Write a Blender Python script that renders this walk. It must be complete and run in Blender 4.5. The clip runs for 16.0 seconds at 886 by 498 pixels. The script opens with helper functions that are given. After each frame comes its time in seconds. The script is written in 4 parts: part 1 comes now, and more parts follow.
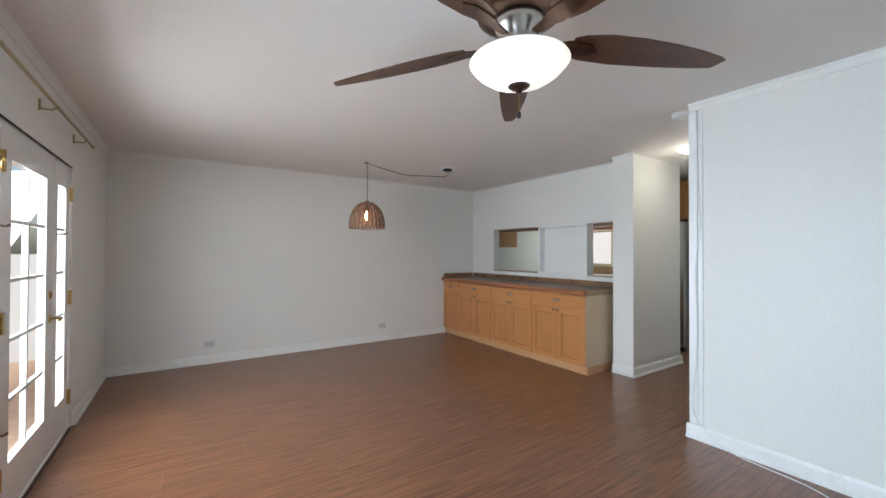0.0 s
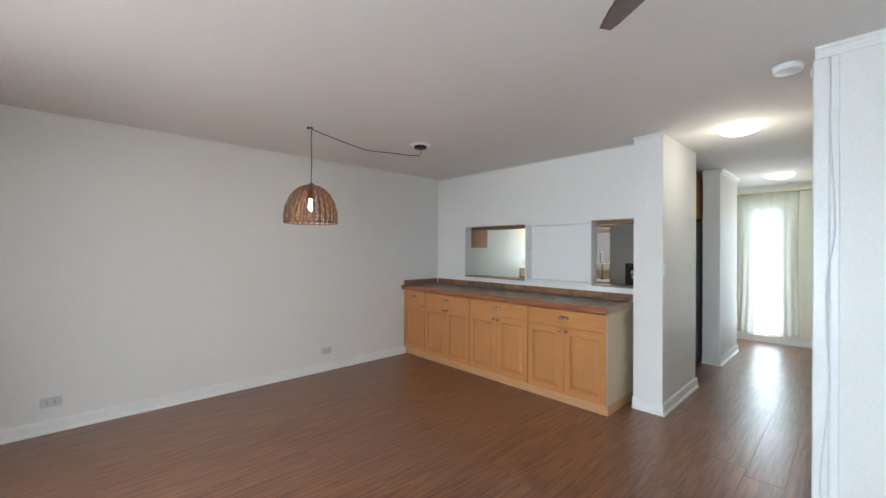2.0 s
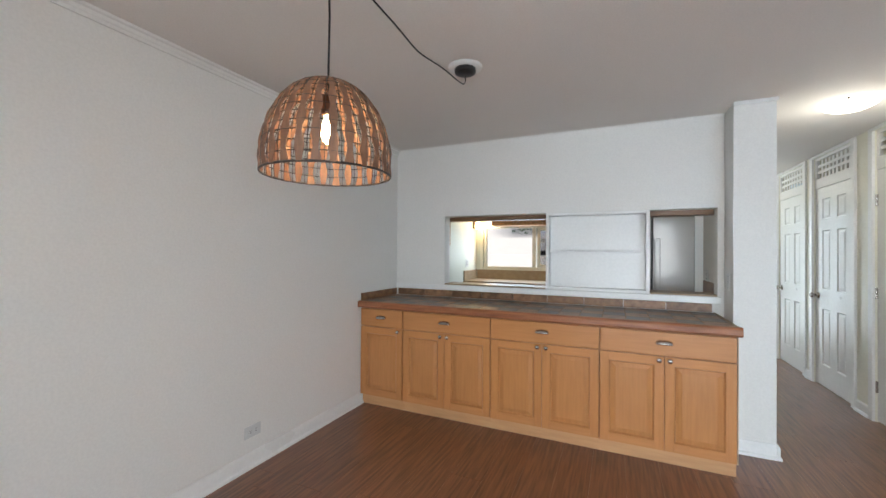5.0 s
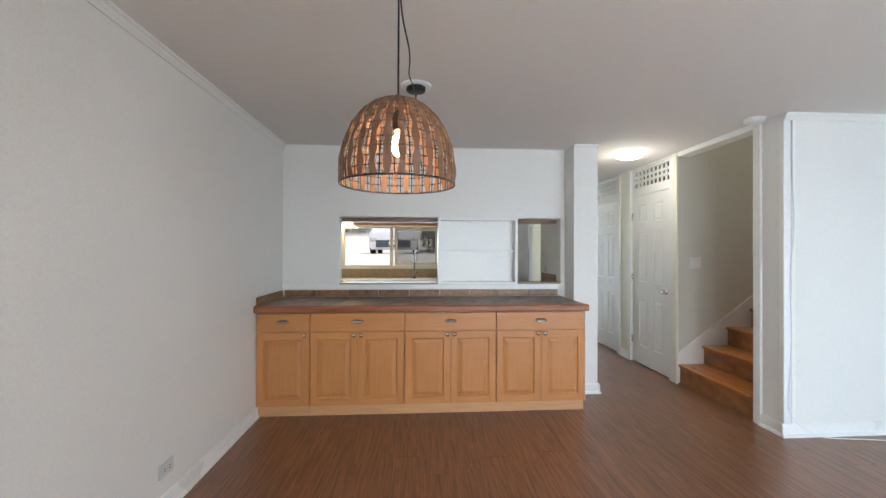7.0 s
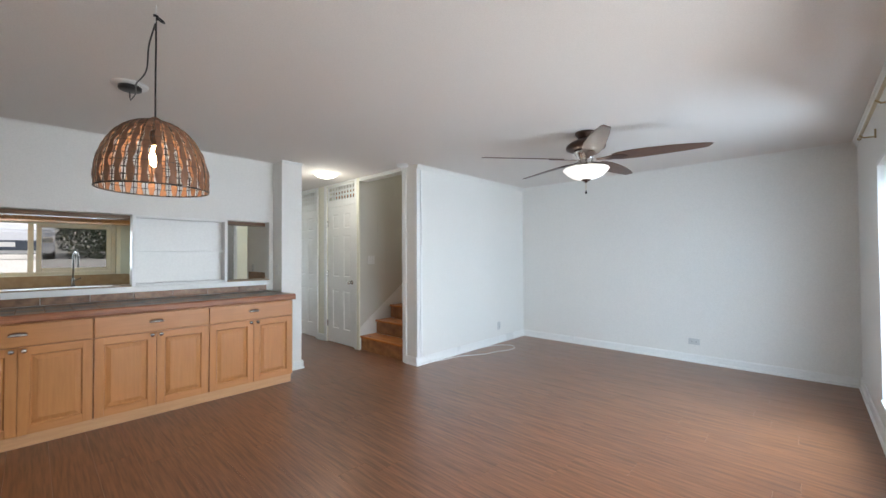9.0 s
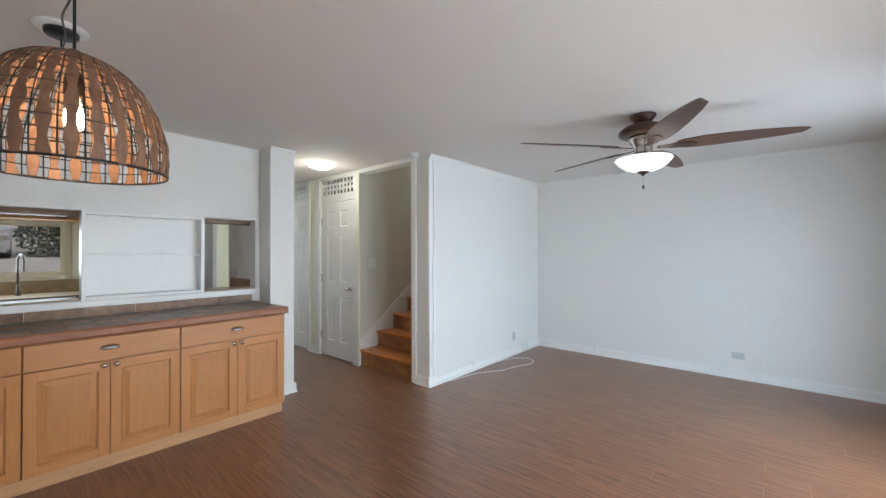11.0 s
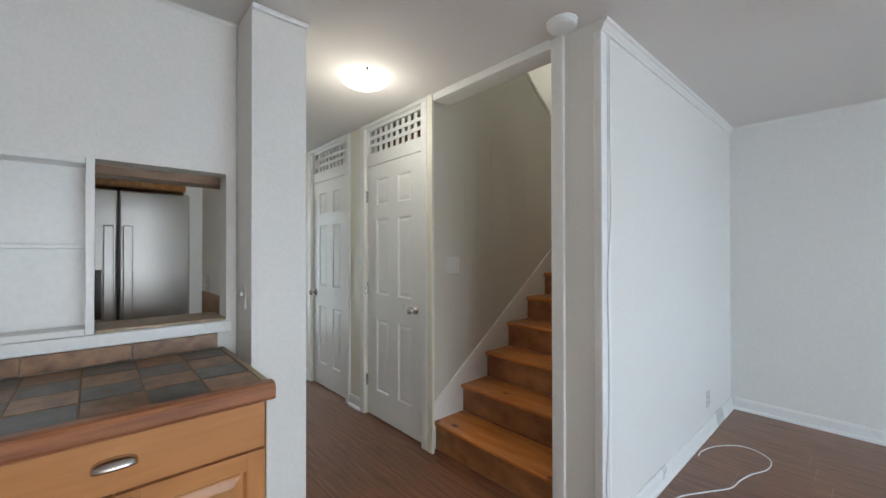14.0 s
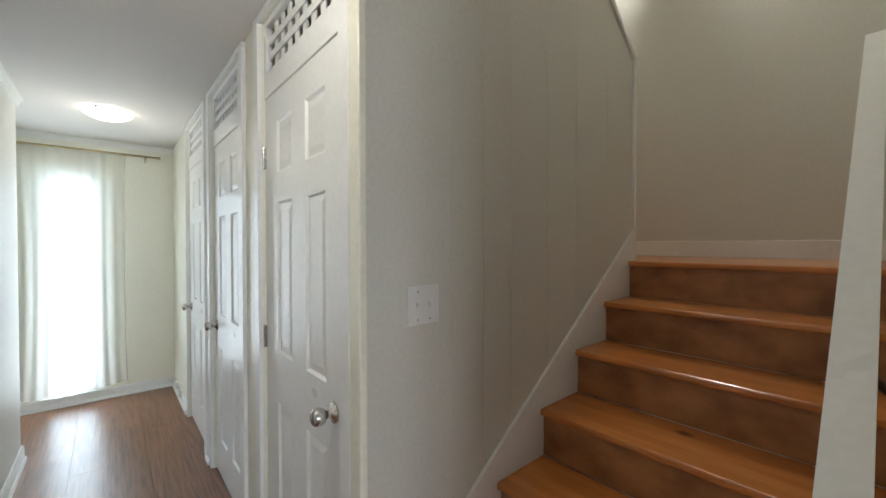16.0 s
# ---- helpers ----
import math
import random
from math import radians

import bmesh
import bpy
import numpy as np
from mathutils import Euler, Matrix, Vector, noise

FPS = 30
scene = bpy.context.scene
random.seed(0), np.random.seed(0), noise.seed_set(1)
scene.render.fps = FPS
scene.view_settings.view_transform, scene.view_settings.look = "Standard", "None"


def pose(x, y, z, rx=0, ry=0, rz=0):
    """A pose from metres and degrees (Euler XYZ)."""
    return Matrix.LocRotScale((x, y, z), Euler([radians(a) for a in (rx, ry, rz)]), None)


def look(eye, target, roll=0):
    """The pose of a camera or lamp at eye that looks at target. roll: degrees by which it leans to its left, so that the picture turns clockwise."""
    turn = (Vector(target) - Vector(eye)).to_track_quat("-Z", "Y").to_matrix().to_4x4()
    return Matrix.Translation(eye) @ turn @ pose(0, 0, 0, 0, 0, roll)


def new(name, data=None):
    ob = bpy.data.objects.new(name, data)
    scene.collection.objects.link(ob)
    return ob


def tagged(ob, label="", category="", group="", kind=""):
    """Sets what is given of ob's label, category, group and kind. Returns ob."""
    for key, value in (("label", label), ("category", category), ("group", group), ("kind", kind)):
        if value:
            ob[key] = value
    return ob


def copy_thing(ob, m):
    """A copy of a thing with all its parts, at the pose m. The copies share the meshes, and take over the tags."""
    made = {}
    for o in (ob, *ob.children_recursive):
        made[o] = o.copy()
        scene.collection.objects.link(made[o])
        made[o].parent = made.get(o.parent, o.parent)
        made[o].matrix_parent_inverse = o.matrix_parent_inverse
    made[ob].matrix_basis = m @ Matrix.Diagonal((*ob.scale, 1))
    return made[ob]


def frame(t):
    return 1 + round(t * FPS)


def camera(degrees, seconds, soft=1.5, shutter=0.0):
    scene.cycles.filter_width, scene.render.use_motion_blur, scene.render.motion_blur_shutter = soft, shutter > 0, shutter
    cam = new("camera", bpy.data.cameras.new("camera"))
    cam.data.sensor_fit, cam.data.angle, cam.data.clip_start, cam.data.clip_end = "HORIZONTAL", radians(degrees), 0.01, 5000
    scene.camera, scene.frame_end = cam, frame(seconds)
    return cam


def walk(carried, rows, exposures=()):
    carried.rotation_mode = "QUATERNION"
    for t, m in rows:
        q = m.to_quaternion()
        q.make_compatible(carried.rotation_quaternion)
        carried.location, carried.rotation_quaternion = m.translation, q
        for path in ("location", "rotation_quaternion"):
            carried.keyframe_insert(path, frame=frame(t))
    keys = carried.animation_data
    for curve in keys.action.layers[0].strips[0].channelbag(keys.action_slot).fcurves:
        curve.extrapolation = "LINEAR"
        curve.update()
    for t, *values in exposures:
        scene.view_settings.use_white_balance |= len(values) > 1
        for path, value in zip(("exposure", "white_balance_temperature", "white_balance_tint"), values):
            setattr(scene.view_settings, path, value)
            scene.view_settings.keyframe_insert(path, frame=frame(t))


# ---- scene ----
cam = camera(97.8, 16.0)
PATH = [
    (0, (0.115, 0.263, 1.302), (1.222, 1.929, 1.323), 0.2),
    (0.5, (0.316, 0.518, 1.352), (1.442, 2.171, 1.354), 0.3),
    (1, (0.384, 0.831, 1.364), (1.578, 2.436, 1.37), 0.5),
    (1.5, (0.399, 1.142, 1.38), (1.677, 2.68, 1.389), 0.3),
    (2, (0.49, 1.465, 1.376), (1.864, 2.918, 1.38), 0.3),
    (2.5, (0.573, 1.788, 1.377), (2.042, 3.146, 1.371), 0.1),
    (3, (0.634, 2.147, 1.353), (2.194, 3.399, 1.359), 0.3),
    (3.5, (0.737, 2.463, 1.332), (2.373, 3.614, 1.345), 0.3),
    (4, (0.824, 2.818, 1.337), (2.525, 3.869, 1.349), 0.3),
    (4.2, (0.843, 2.982, 1.341), (2.572, 3.985, 1.353), 0.4),
    (6.3, (0.84, 4.053, 1.33), (2.815, 4.365, 1.335), 0.3),
    (6.5, (0.738, 4.125, 1.335), (2.729, 4.309, 1.337), 0.4),
    (7, (0.46, 4.269, 1.348), (2.456, 4.138, 1.359), 0.2),
    (7.5, (0.234, 4.433, 1.368), (2.132, 3.803, 1.366), 0.2),
    (8, (0.028, 4.577, 1.407), (1.727, 3.521, 1.407), 0.2),
    (8.5, (-0.158, 4.66, 1.317), (1.385, 3.387, 1.345), -0.2),
    (9, (-0.218, 4.694, 1.29), (1.152, 3.237, 1.324), -0.3),
    (9.2, (-0.211, 4.713, 1.302), (1.104, 3.207, 1.334), -0.1),
    (11.5, (0.712, 4.317, 1.365), (2.025, 2.808, 1.38), -0.2),
    (12, (0.995, 4.149, 1.357), (2.332, 2.659, 1.377), -0.4),
    (12.5, (1.327, 3.968, 1.346), (2.715, 2.528, 1.37), -0.2),
    (13, (1.661, 3.731, 1.355), (3.087, 2.328, 1.371), -0.1),
    (13.5, (2.014, 3.499, 1.335), (3.476, 2.134, 1.356), -0.2),
    (14, (2.314, 3.271, 1.328), (3.801, 1.932, 1.341), -0.1),
    (14.5, (2.615, 3.0, 1.312), (4.107, 1.668, 1.336), 0.0),
    (15, (2.931, 2.729, 1.352), (4.429, 1.404, 1.343), -0.4),
    (15.5, (3.171, 2.44, 1.384), (4.685, 1.132, 1.364), -0.3),
    (16, (3.38, 2.1, 1.417), (4.894, 0.793, 1.392), -0.1),
]
walk(cam, [(t, look(eye, target, roll)) for t, eye, target, roll in PATH],
     exposures=[(0, 0.02), (1, 0.12), (2, 0.18), (4, 0.22), (6.5, 0.3), (8.5, 0.24), (9, 0.2), (11.5, 0.08), (12.5, -0.03), (14, -0.06), (15, 0.05), (16, 0.14)])

# ---- light ----
world = bpy.data.worlds.new("world")
scene.world = world
world.use_nodes = True
wn = world.node_tree.nodes
sky = wn.new("ShaderNodeTexSky")
sky.sky_type, sky.sun_disc = "NISHITA", False
sky.sun_elevation, sky.sun_rotation = radians(50), radians(250)
sky.air_density, sky.dust_density = 1.0, 2.5
wn["Background"].inputs["Strength"].default_value = 0.15
world.node_tree.links.new(sky.outputs["Color"], wn["Background"].inputs["Color"])


def lamp(name, kind, m, energy, color, **more):
    data = bpy.data.lights.new(name, kind)
    data.energy, data.color = energy, color
    for key, value in more.items():
        if key == "size":
            data.size = value
        elif key == "size_y":
            data.shape, data.size_y = "RECTANGLE", value
        elif key == "angle":
            data.angle = value
        elif key == "radius":
            data.shadow_soft_size = value
    ob = new(name, data)
    ob.matrix_world = m
    return ob


PEND = (1.80, 4.338, 1.70)
DAY = (0.72, 0.875, 1.0)
lamp("sun", "SUN", look((2.5, -5, 11), (0, 0, 0)), 5.0, (1.0, 0.96, 0.9), angle=radians(10))
# sky light through the west glazing, the kitchen window and the hall window
lamp("sky_french_doors", "AREA", look((-0.92, 3.1, 1.1), (2, 3.35, -0.35)), 68, (0.82, 0.915, 1.0), size=2.0, size_y=1.6)
lamp("sky_living_window", "AREA", look((-0.92, 1.22, 1.05), (2, 0.1, -0.5)), 50, (0.60, 0.80, 1.0), size=0.95, size_y=1.3)
lamp("sky_kitchen_window", "AREA", look((6.965, 4.7, 1.38), (5, 4.7, 1.15)), 15, DAY, size=1.55, size_y=0.5)
lamp("sky_hall_window", "AREA", look((8.20, 2.35, 1.06), (6, 2.35, 1.06)), 15, DAY, size=0.34, size_y=1.85)
# electric lamps
lamp("fan_bulb", "POINT", pose(1.19, 1.35, 2.085), 18, (1.0, 0.96, 0.89), radius=0.06)
lamp("hall_bulb_1", "POINT", pose(4.332, 2.078, 2.12), 4.6, (1.0, 0.97, 0.86), radius=0.08)
lamp("hall_bulb_2", "POINT", pose(7.03, 2.10, 2.12), 2.0, (1.0, 0.97, 0.86), radius=0.08)
lamp("pendant_bulb", "POINT", pose(PEND[0], PEND[1], PEND[2]), 2, (1.0, 0.80, 0.60), radius=0.07)
lamp("kitchen_bulb", "POINT", pose(6.85, 5.45, 1.80), 5, (1.0, 0.72, 0.4), radius=0.04)
lamp("stair_sconce_bulb", "POINT", pose(4.42, -0.84, 3.80), 40, (1.0, 1.0, 0.93), radius=0.03)


# ---- materials ----
def nodes_of(name):
    m = bpy.data.materials.new(name)
    m.use_nodes = True
    return m, m.node_tree.nodes, m.node_tree.links, m.node_tree.nodes["Principled BSDF"]


def paint(name, color, rough=0.6, vary=0.04, grain=60.0, bump=0.05, metal=0.0, stretch=(1, 1, 1), coat=0.0, second=None, blotch=1.5, island=0.0, obj=0.0, amount=1.0):
    """Colour with large blotches and fine grain, bump from the grain; optional second colour for streaks and per-piece shifts."""
    m, n, l, b = nodes_of(name)
    tc = n.new("ShaderNodeTexCoord")
    mp = n.new("ShaderNodeMapping")
    mp.inputs["Scale"].default_value = stretch
    l.new(tc.outputs["Object"], mp.inputs["Vector"])
    big = n.new("ShaderNodeTexNoise")
    big.inputs["Scale"].default_value, big.inputs["Detail"].default_value = blotch, 4
    fine = n.new("ShaderNodeTexNoise")
    fine.inputs["Scale"].default_value, fine.inputs["Detail"].default_value = grain, 5
    geo = n.new("ShaderNodeNewGeometry")
    info = n.new("ShaderNodeObjectInfo")
    shift = n.new("ShaderNodeVectorMath")
    shift.operation = "MULTIPLY_ADD"
    comb = n.new("ShaderNodeCombineXYZ")
    for i in range(3):
        l.new(info.outputs["Random"] if obj else geo.outputs["Random Per Island"], comb.inputs[i])
    l.new(comb.outputs[0], shift.inputs[0])
    shift.inputs[1].default_value = (7.3, 5.1, 3.7) if (island or obj) else (0, 0, 0)
    l.new(mp.outputs[0], shift.inputs[2])
    l.new(tc.outputs["Object"], big.inputs["Vector"])
    l.new(shift.outputs[0], fine.inputs["Vector"])
    mix = n.new("ShaderNodeMix")
    mix.data_type = "RGBA"
    dark = second or tuple(c * (1 - 4 * vary) for c in color)
    mix.inputs["A"].default_value, mix.inputs["B"].default_value = (*color, 1), (*dark, 1)
    ramp = n.new("ShaderNodeMapRange")
    ramp.inputs["From Min"].default_value, ramp.inputs["From Max"].default_value = 0.35, 0.7
    ramp.inputs["To Max"].default_value = amount
    l.new(fine.outputs["Fac"], ramp.inputs["Value"])
    l.new(ramp.outputs[0], mix.inputs["Factor"])
    hsv = n.new("ShaderNodeHueSaturation")
    l.new(mix.outputs["Result"], hsv.inputs["Color"])
    val = n.new("ShaderNodeMath")
    val.operation = "MULTIPLY_ADD"
    l.new(big.outputs["Fac"], val.inputs[0])
    val.inputs[1].default_value, val.inputs[2].default_value = 2 * vary, 1 - vary
    last = val
    if island or obj:
        per = n.new("ShaderNodeMath")
        per.operation = "MULTIPLY_ADD"
        l.new(info.outputs["Random"] if obj else geo.outputs["Random Per Island"], per.inputs[0])
        per.inputs[1].default_value = 2 * (island + obj)
        l.new(val.outputs[0], per.inputs[2])
        off = n.new("ShaderNodeMath")
        off.operation = "SUBTRACT"
        l.new(per.outputs[0], off.inputs[0])
        off.inputs[1].default_value = island + obj
        last = off
    l.new(last.outputs[0], hsv.inputs["Value"])
    l.new(hsv.outputs[0], b.inputs["Base Color"])
    b.inputs["Roughness"].default_value, b.inputs["Metallic"].default_value = rough, metal
    rr = n.new("ShaderNodeMapRange")
    rr.inputs["To Min"].default_value, rr.inputs["To Max"].default_value = max(0.02, rough - 0.08), min(1, rough + 0.08)
    l.new(big.outputs["Fac"], rr.inputs["Value"])
    l.new(rr.outputs[0], b.inputs["Roughness"])
    b.inputs["Coat Weight"].default_value = coat
    b.inputs["Coat Roughness"].default_value = 0.28
    if bump:
        bp = n.new("ShaderNodeBump")
        bp.inputs["Strength"].default_value, bp.inputs["Distance"].default_value = bump, 0.01
        l.new(fine.outputs["Fac"], bp.inputs["Height"])
        l.new(bp.outputs[0], b.inputs["Normal"])
    return m


def add_knots(m, dark, scale):
    """Scattered dark oval knots over a wood material."""
    n, l = m.node_tree.nodes, m.node_tree.links
    b = n["Principled BSDF"]
    source = b.inputs["Base Color"].links[0].from_socket
    geo = n.new("ShaderNodeNewGeometry")
    mp = n.new("ShaderNodeMapping")
    mp.inputs["Scale"].default_value = (0.6, 1.0, 1.0)
    l.new(geo.outputs["Position"], mp.inputs["Vector"])
    cells = n.new("ShaderNodeTexVoronoi")
    cells.inputs["Scale"].default_value = scale
    l.new(mp.outputs[0], cells.inputs["Vector"])
    spot = n.new("ShaderNodeMapRange")
    spot.inputs["From Min"].default_value, spot.inputs["From Max"].default_value = 0.05, 0.13
    spot.inputs["To Min"].default_value, spot.inputs["To Max"].default_value = 0.9, 0.0
    l.new(cells.outputs["Distance"], spot.inputs["Value"])
    mix = n.new("ShaderNodeMix")
    mix.data_type = "RGBA"
    l.new(spot.outputs[0], mix.inputs["Factor"])
    l.new(source, mix.inputs["A"])
    mix.inputs["B"].default_value = (*dark, 1)
    l.new(mix.outputs["Result"], b.inputs["Base Color"])


def glow(name, color, strength):
    m, n, l, b = nodes_of(name)
    b.inputs["Base Color"].default_value = (0.8, 0.8, 0.78, 1)
    b.inputs["Emission Color"].default_value, b.inputs["Emission Strength"].default_value = (*color, 1), strength
    return m


def glass_pane(name):
    m, n, l, b = nodes_of(name)
    b.inputs["Base Color"].default_value, b.inputs["Roughness"].default_value = (1, 1, 1, 1), 0.0
    b.inputs["Transmission Weight"].default_value, b.inputs["IOR"].default_value = 1.0, 1.05
    return m


WALL = paint("wall_paint", (0.81, 0.80, 0.765), 0.5, 0.015, 90, 0.015)
CEIL = paint("ceiling_paint", (0.76, 0.72, 0.68), 0.8, 0.015, 140, 0.08)
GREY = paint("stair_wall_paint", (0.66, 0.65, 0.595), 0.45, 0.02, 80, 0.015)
TRIM = paint("trim_gloss_white", (0.84, 0.84, 0.82), 0.3, 0.012, 50, 0.03)
CREAM = paint("cream_gloss_paint", (0.82, 0.80, 0.68), 0.35, 0.015, 50, 0.03)
FLOOR = paint("strand_laminate", (0.272, 0.116, 0.055), 0.31, 0.09, 12, 0.0, stretch=(0.30, 5, 1), second=(0.116, 0.048, 0.0245), obj=0.035, coat=0.25)
MAPLE = paint("honey_maple", (0.545, 0.240, 0.081), 0.33, 0.06, 9, 0.03, stretch=(6, 6, 0.5), second=(0.49, 0.208, 0.068), island=0.05)
MAPLE_H = paint("honey_maple_across", (0.545, 0.240, 0.081), 0.33, 0.06, 9, 0.03, stretch=(6, 0.5, 6), second=(0.49, 0.208, 0.068), island=0.05)
PALE_MAPLE = paint("pale_maple_plinth", (0.60, 0.34, 0.17), 0.4, 0.03, 9, 0.02, stretch=(6, 0.5, 6), second=(0.54, 0.29, 0.14))
PALE_END = paint("pale_birch", (0.66, 0.52, 0.36), 0.4, 0.03, 9, 0.02, stretch=(6, 6, 0.5), second=(0.62, 0.47, 0.32))
DARK_OAK = paint("dark_oak_header", (0.22, 0.12, 0.06), 0.4, 0.05, 9, 0.03, stretch=(6, 0.5, 6), second=(0.17, 0.085, 0.04))
KIT_OAK = paint("kitchen_oak", (0.50, 0.24, 0.075), 0.35, 0.05, 9, 0.03, stretch=(6, 6, 0.5), second=(0.33, 0.14, 0.04))
REDWOOD = paint("redwood_edge", (0.38, 0.145, 0.06), 0.35, 0.05, 12, 0.04, stretch=(6, 0.4, 8), second=(0.22, 0.075, 0.032))
TREAD = paint("stair_tread_wood", (0.62, 0.235, 0.060), 0.22, 0.12, 8, 0.02, stretch=(0.35, 2.6, 2.6), second=(0.46, 0.150, 0.033), coat=0.4, obj=0.05)
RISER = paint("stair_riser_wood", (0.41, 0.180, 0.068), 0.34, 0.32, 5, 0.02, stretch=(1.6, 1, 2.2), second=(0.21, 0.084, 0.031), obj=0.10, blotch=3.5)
add_knots(TREAD, (0.09, 0.03, 0.012), 5.5)
SLATE = paint("slate_tile", (0.125, 0.122, 0.110), 0.33, 0.12, 18, 0.12, obj=0.12)
BROWN_TILE = paint("brown_tile", (0.34, 0.185, 0.095), 0.34, 0.18, 20, 0.08, second=(0.17, 0.088, 0.046), obj=0.14, blotch=9)
GROUT = paint("grout", (0.30, 0.20, 0.125), 0.85, 0.06, 60, 0.15)
STEEL = paint("brushed_steel", (0.40, 0.39, 0.375), 0.34, 0.02, 40, 0.015, metal=1.0, stretch=(1, 12, 0.6))
NICKEL = paint("satin_nickel", (0.62, 0.60, 0.57), 0.25, 0.02, 40, 0.0, metal=1.0)
BRASS = paint("brass", (0.60, 0.42, 0.17), 0.3, 0.05, 40, 0.0, metal=1.0)
ROD = paint("antique_gold_rod", (0.50, 0.38, 0.20), 0.4, 0.05, 40, 0.03)
BRONZE = paint("oil_rubbed_bronze", (0.085, 0.045, 0.030), 0.32, 0.1, 20, 0.03, metal=0.6)
BLADE = paint("walnut_blade", (0.115, 0.052, 0.030), 0.35, 0.06, 14, 0.03, stretch=(0.5, 6, 6), second=(0.07, 0.030, 0.018))
BLACK = paint("black_plastic", (0.012, 0.012, 0.013), 0.35, 0.05, 40, 0.0)
WHITE_PLASTIC = paint("white_plastic", (0.78, 0.78, 0.76), 0.35, 0.01, 40, 0.0)
OUTLET_PLASTIC = paint("outlet_plastic", (0.60, 0.61, 0.60), 0.3, 0.01, 40, 0.0)
RATTAN = paint("weathered_rattan", (0.25, 0.125, 0.068), 0.6, 0.1, 25, 0.15, stretch=(4, 4, 0.6), second=(0.17, 0.085, 0.05), island=0.12)
WIRE = paint("dark_wire", (0.02, 0.016, 0.014), 0.5, 0.05, 40, 0.0)
DARK = paint("dark_gap", (0.02, 0.018, 0.015), 0.9, 0.05, 40, 0.0)
GLASS = glass_pane("window_glass")
BULB = glow("bulb_filament", (1.0, 0.62, 0.27), 70)
FAN_GLASS = glow("frosted_bowl", (1.0, 0.95, 0.87), 0.8)
HALL_GLASS = glow("frosted_hall_bowl", (1.0, 0.98, 0.86), 3.0)
KITCHEN_PAINT = paint("kitchen_paint", (0.72, 0.75, 0.66), 0.55, 0.015, 90, 0.05)
CONCRETE = paint("pale_concrete", (0.50, 0.48, 0.45), 0.8, 0.06, 30, 0.2)
DECK = paint("patio_tile", (0.45, 0.30, 0.20), 0.7, 0.06, 20, 0.1)
LEAF = paint("hedge_leaf", (0.06, 0.11, 0.03), 0.5, 0.2, 20, 0.0, island=0.3)
BARK = paint("bark", (0.12, 0.08, 0.05), 0.9, 0.1, 20, 0.4)
CAR = paint("white_car_paint", (0.75, 0.76, 0.78), 0.2, 0.01, 20, 0.0, coat=0.6)
CAR_DARK = paint("car_grille", (0.06, 0.075, 0.10), 0.35, 0.05, 20, 0.0)
STUCCO = paint("white_stucco", (0.80, 0.80, 0.78), 0.9, 0.03, 60, 0.3)
TAN_TILE = paint("tan_tile", (0.40, 0.30, 0.19), 0.4, 0.1, 14, 0.06, second=(0.33, 0.23, 0.14))


def sheer_cloth(name):
    m, n, l, b = nodes_of(name)
    out = n["Material Output"]
    tr, tl, mx = n.new("ShaderNodeBsdfTransparent"), n.new("ShaderNodeBsdfTranslucent"), n.new("ShaderNodeMixShader")
    tl.inputs["Color"].default_value = (0.9, 0.9, 0.88, 1)
    wv = n.new("ShaderNodeTexNoise")
    wv.inputs["Scale"].default_value = 300
    mr = n.new("ShaderNodeMapRange")
    mr.inputs["To Min"].default_value, mr.inputs["To Max"].default_value = 0.25, 0.45
    l.new(wv.outputs["Fac"], mr.inputs["Value"])
    l.new(mr.outputs[0], mx.inputs[0])
    l.new(tr.outputs[0], mx.inputs[1]), l.new(tl.outputs[0], mx.inputs[2])
    l.new(mx.outputs[0], out.inputs["Surface"])
    return m


SHEER = sheer_cloth("sheer_cloth")


# ---- building helpers ----
def shape():
    return bmesh.new()


def box(bm, x0, x1, y0, y1, z0, z1, bevel=0.0):
    v = [bm.verts.new((x, y, z)) for x in (x0, x1) for y in (y0, y1) for z in (z0, z1)]
    f = [bm.faces.new([v[i] for i in q]) for q in ((0, 1, 3, 2), (4, 6, 7, 5), (0, 4, 5, 1), (2, 3, 7, 6), (0, 2, 6, 4), (1, 5, 7, 3))]
    if bevel:
        e = {e for q in f for e in q.edges}
        bmesh.ops.bevel(bm, geom=list(e), offset=bevel, segments=2, profile=0.5, affect="EDGES")
    return bm


def prism(bm, pts, axis, a, b):
    """Extrudes a 2D outline along an axis from a to b."""
    def at(p, c):
        return {"x": (c, p[0], p[1]), "y": (p[0], c, p[1]), "z": (p[0], p[1], c)}[axis]
    lo, hi = [bm.verts.new(at(p, a)) for p in pts], [bm.verts.new(at(p, b)) for p in pts]
    n = len(pts)
    bm.faces.new(lo), bm.faces.new(list(reversed(hi)))
    for i in range(n):
        bm.faces.new((lo[i], hi[i], hi[(i + 1) % n], lo[(i + 1) % n]))
    bmesh.ops.recalc_face_normals(bm, faces=bm.faces)
    return bm


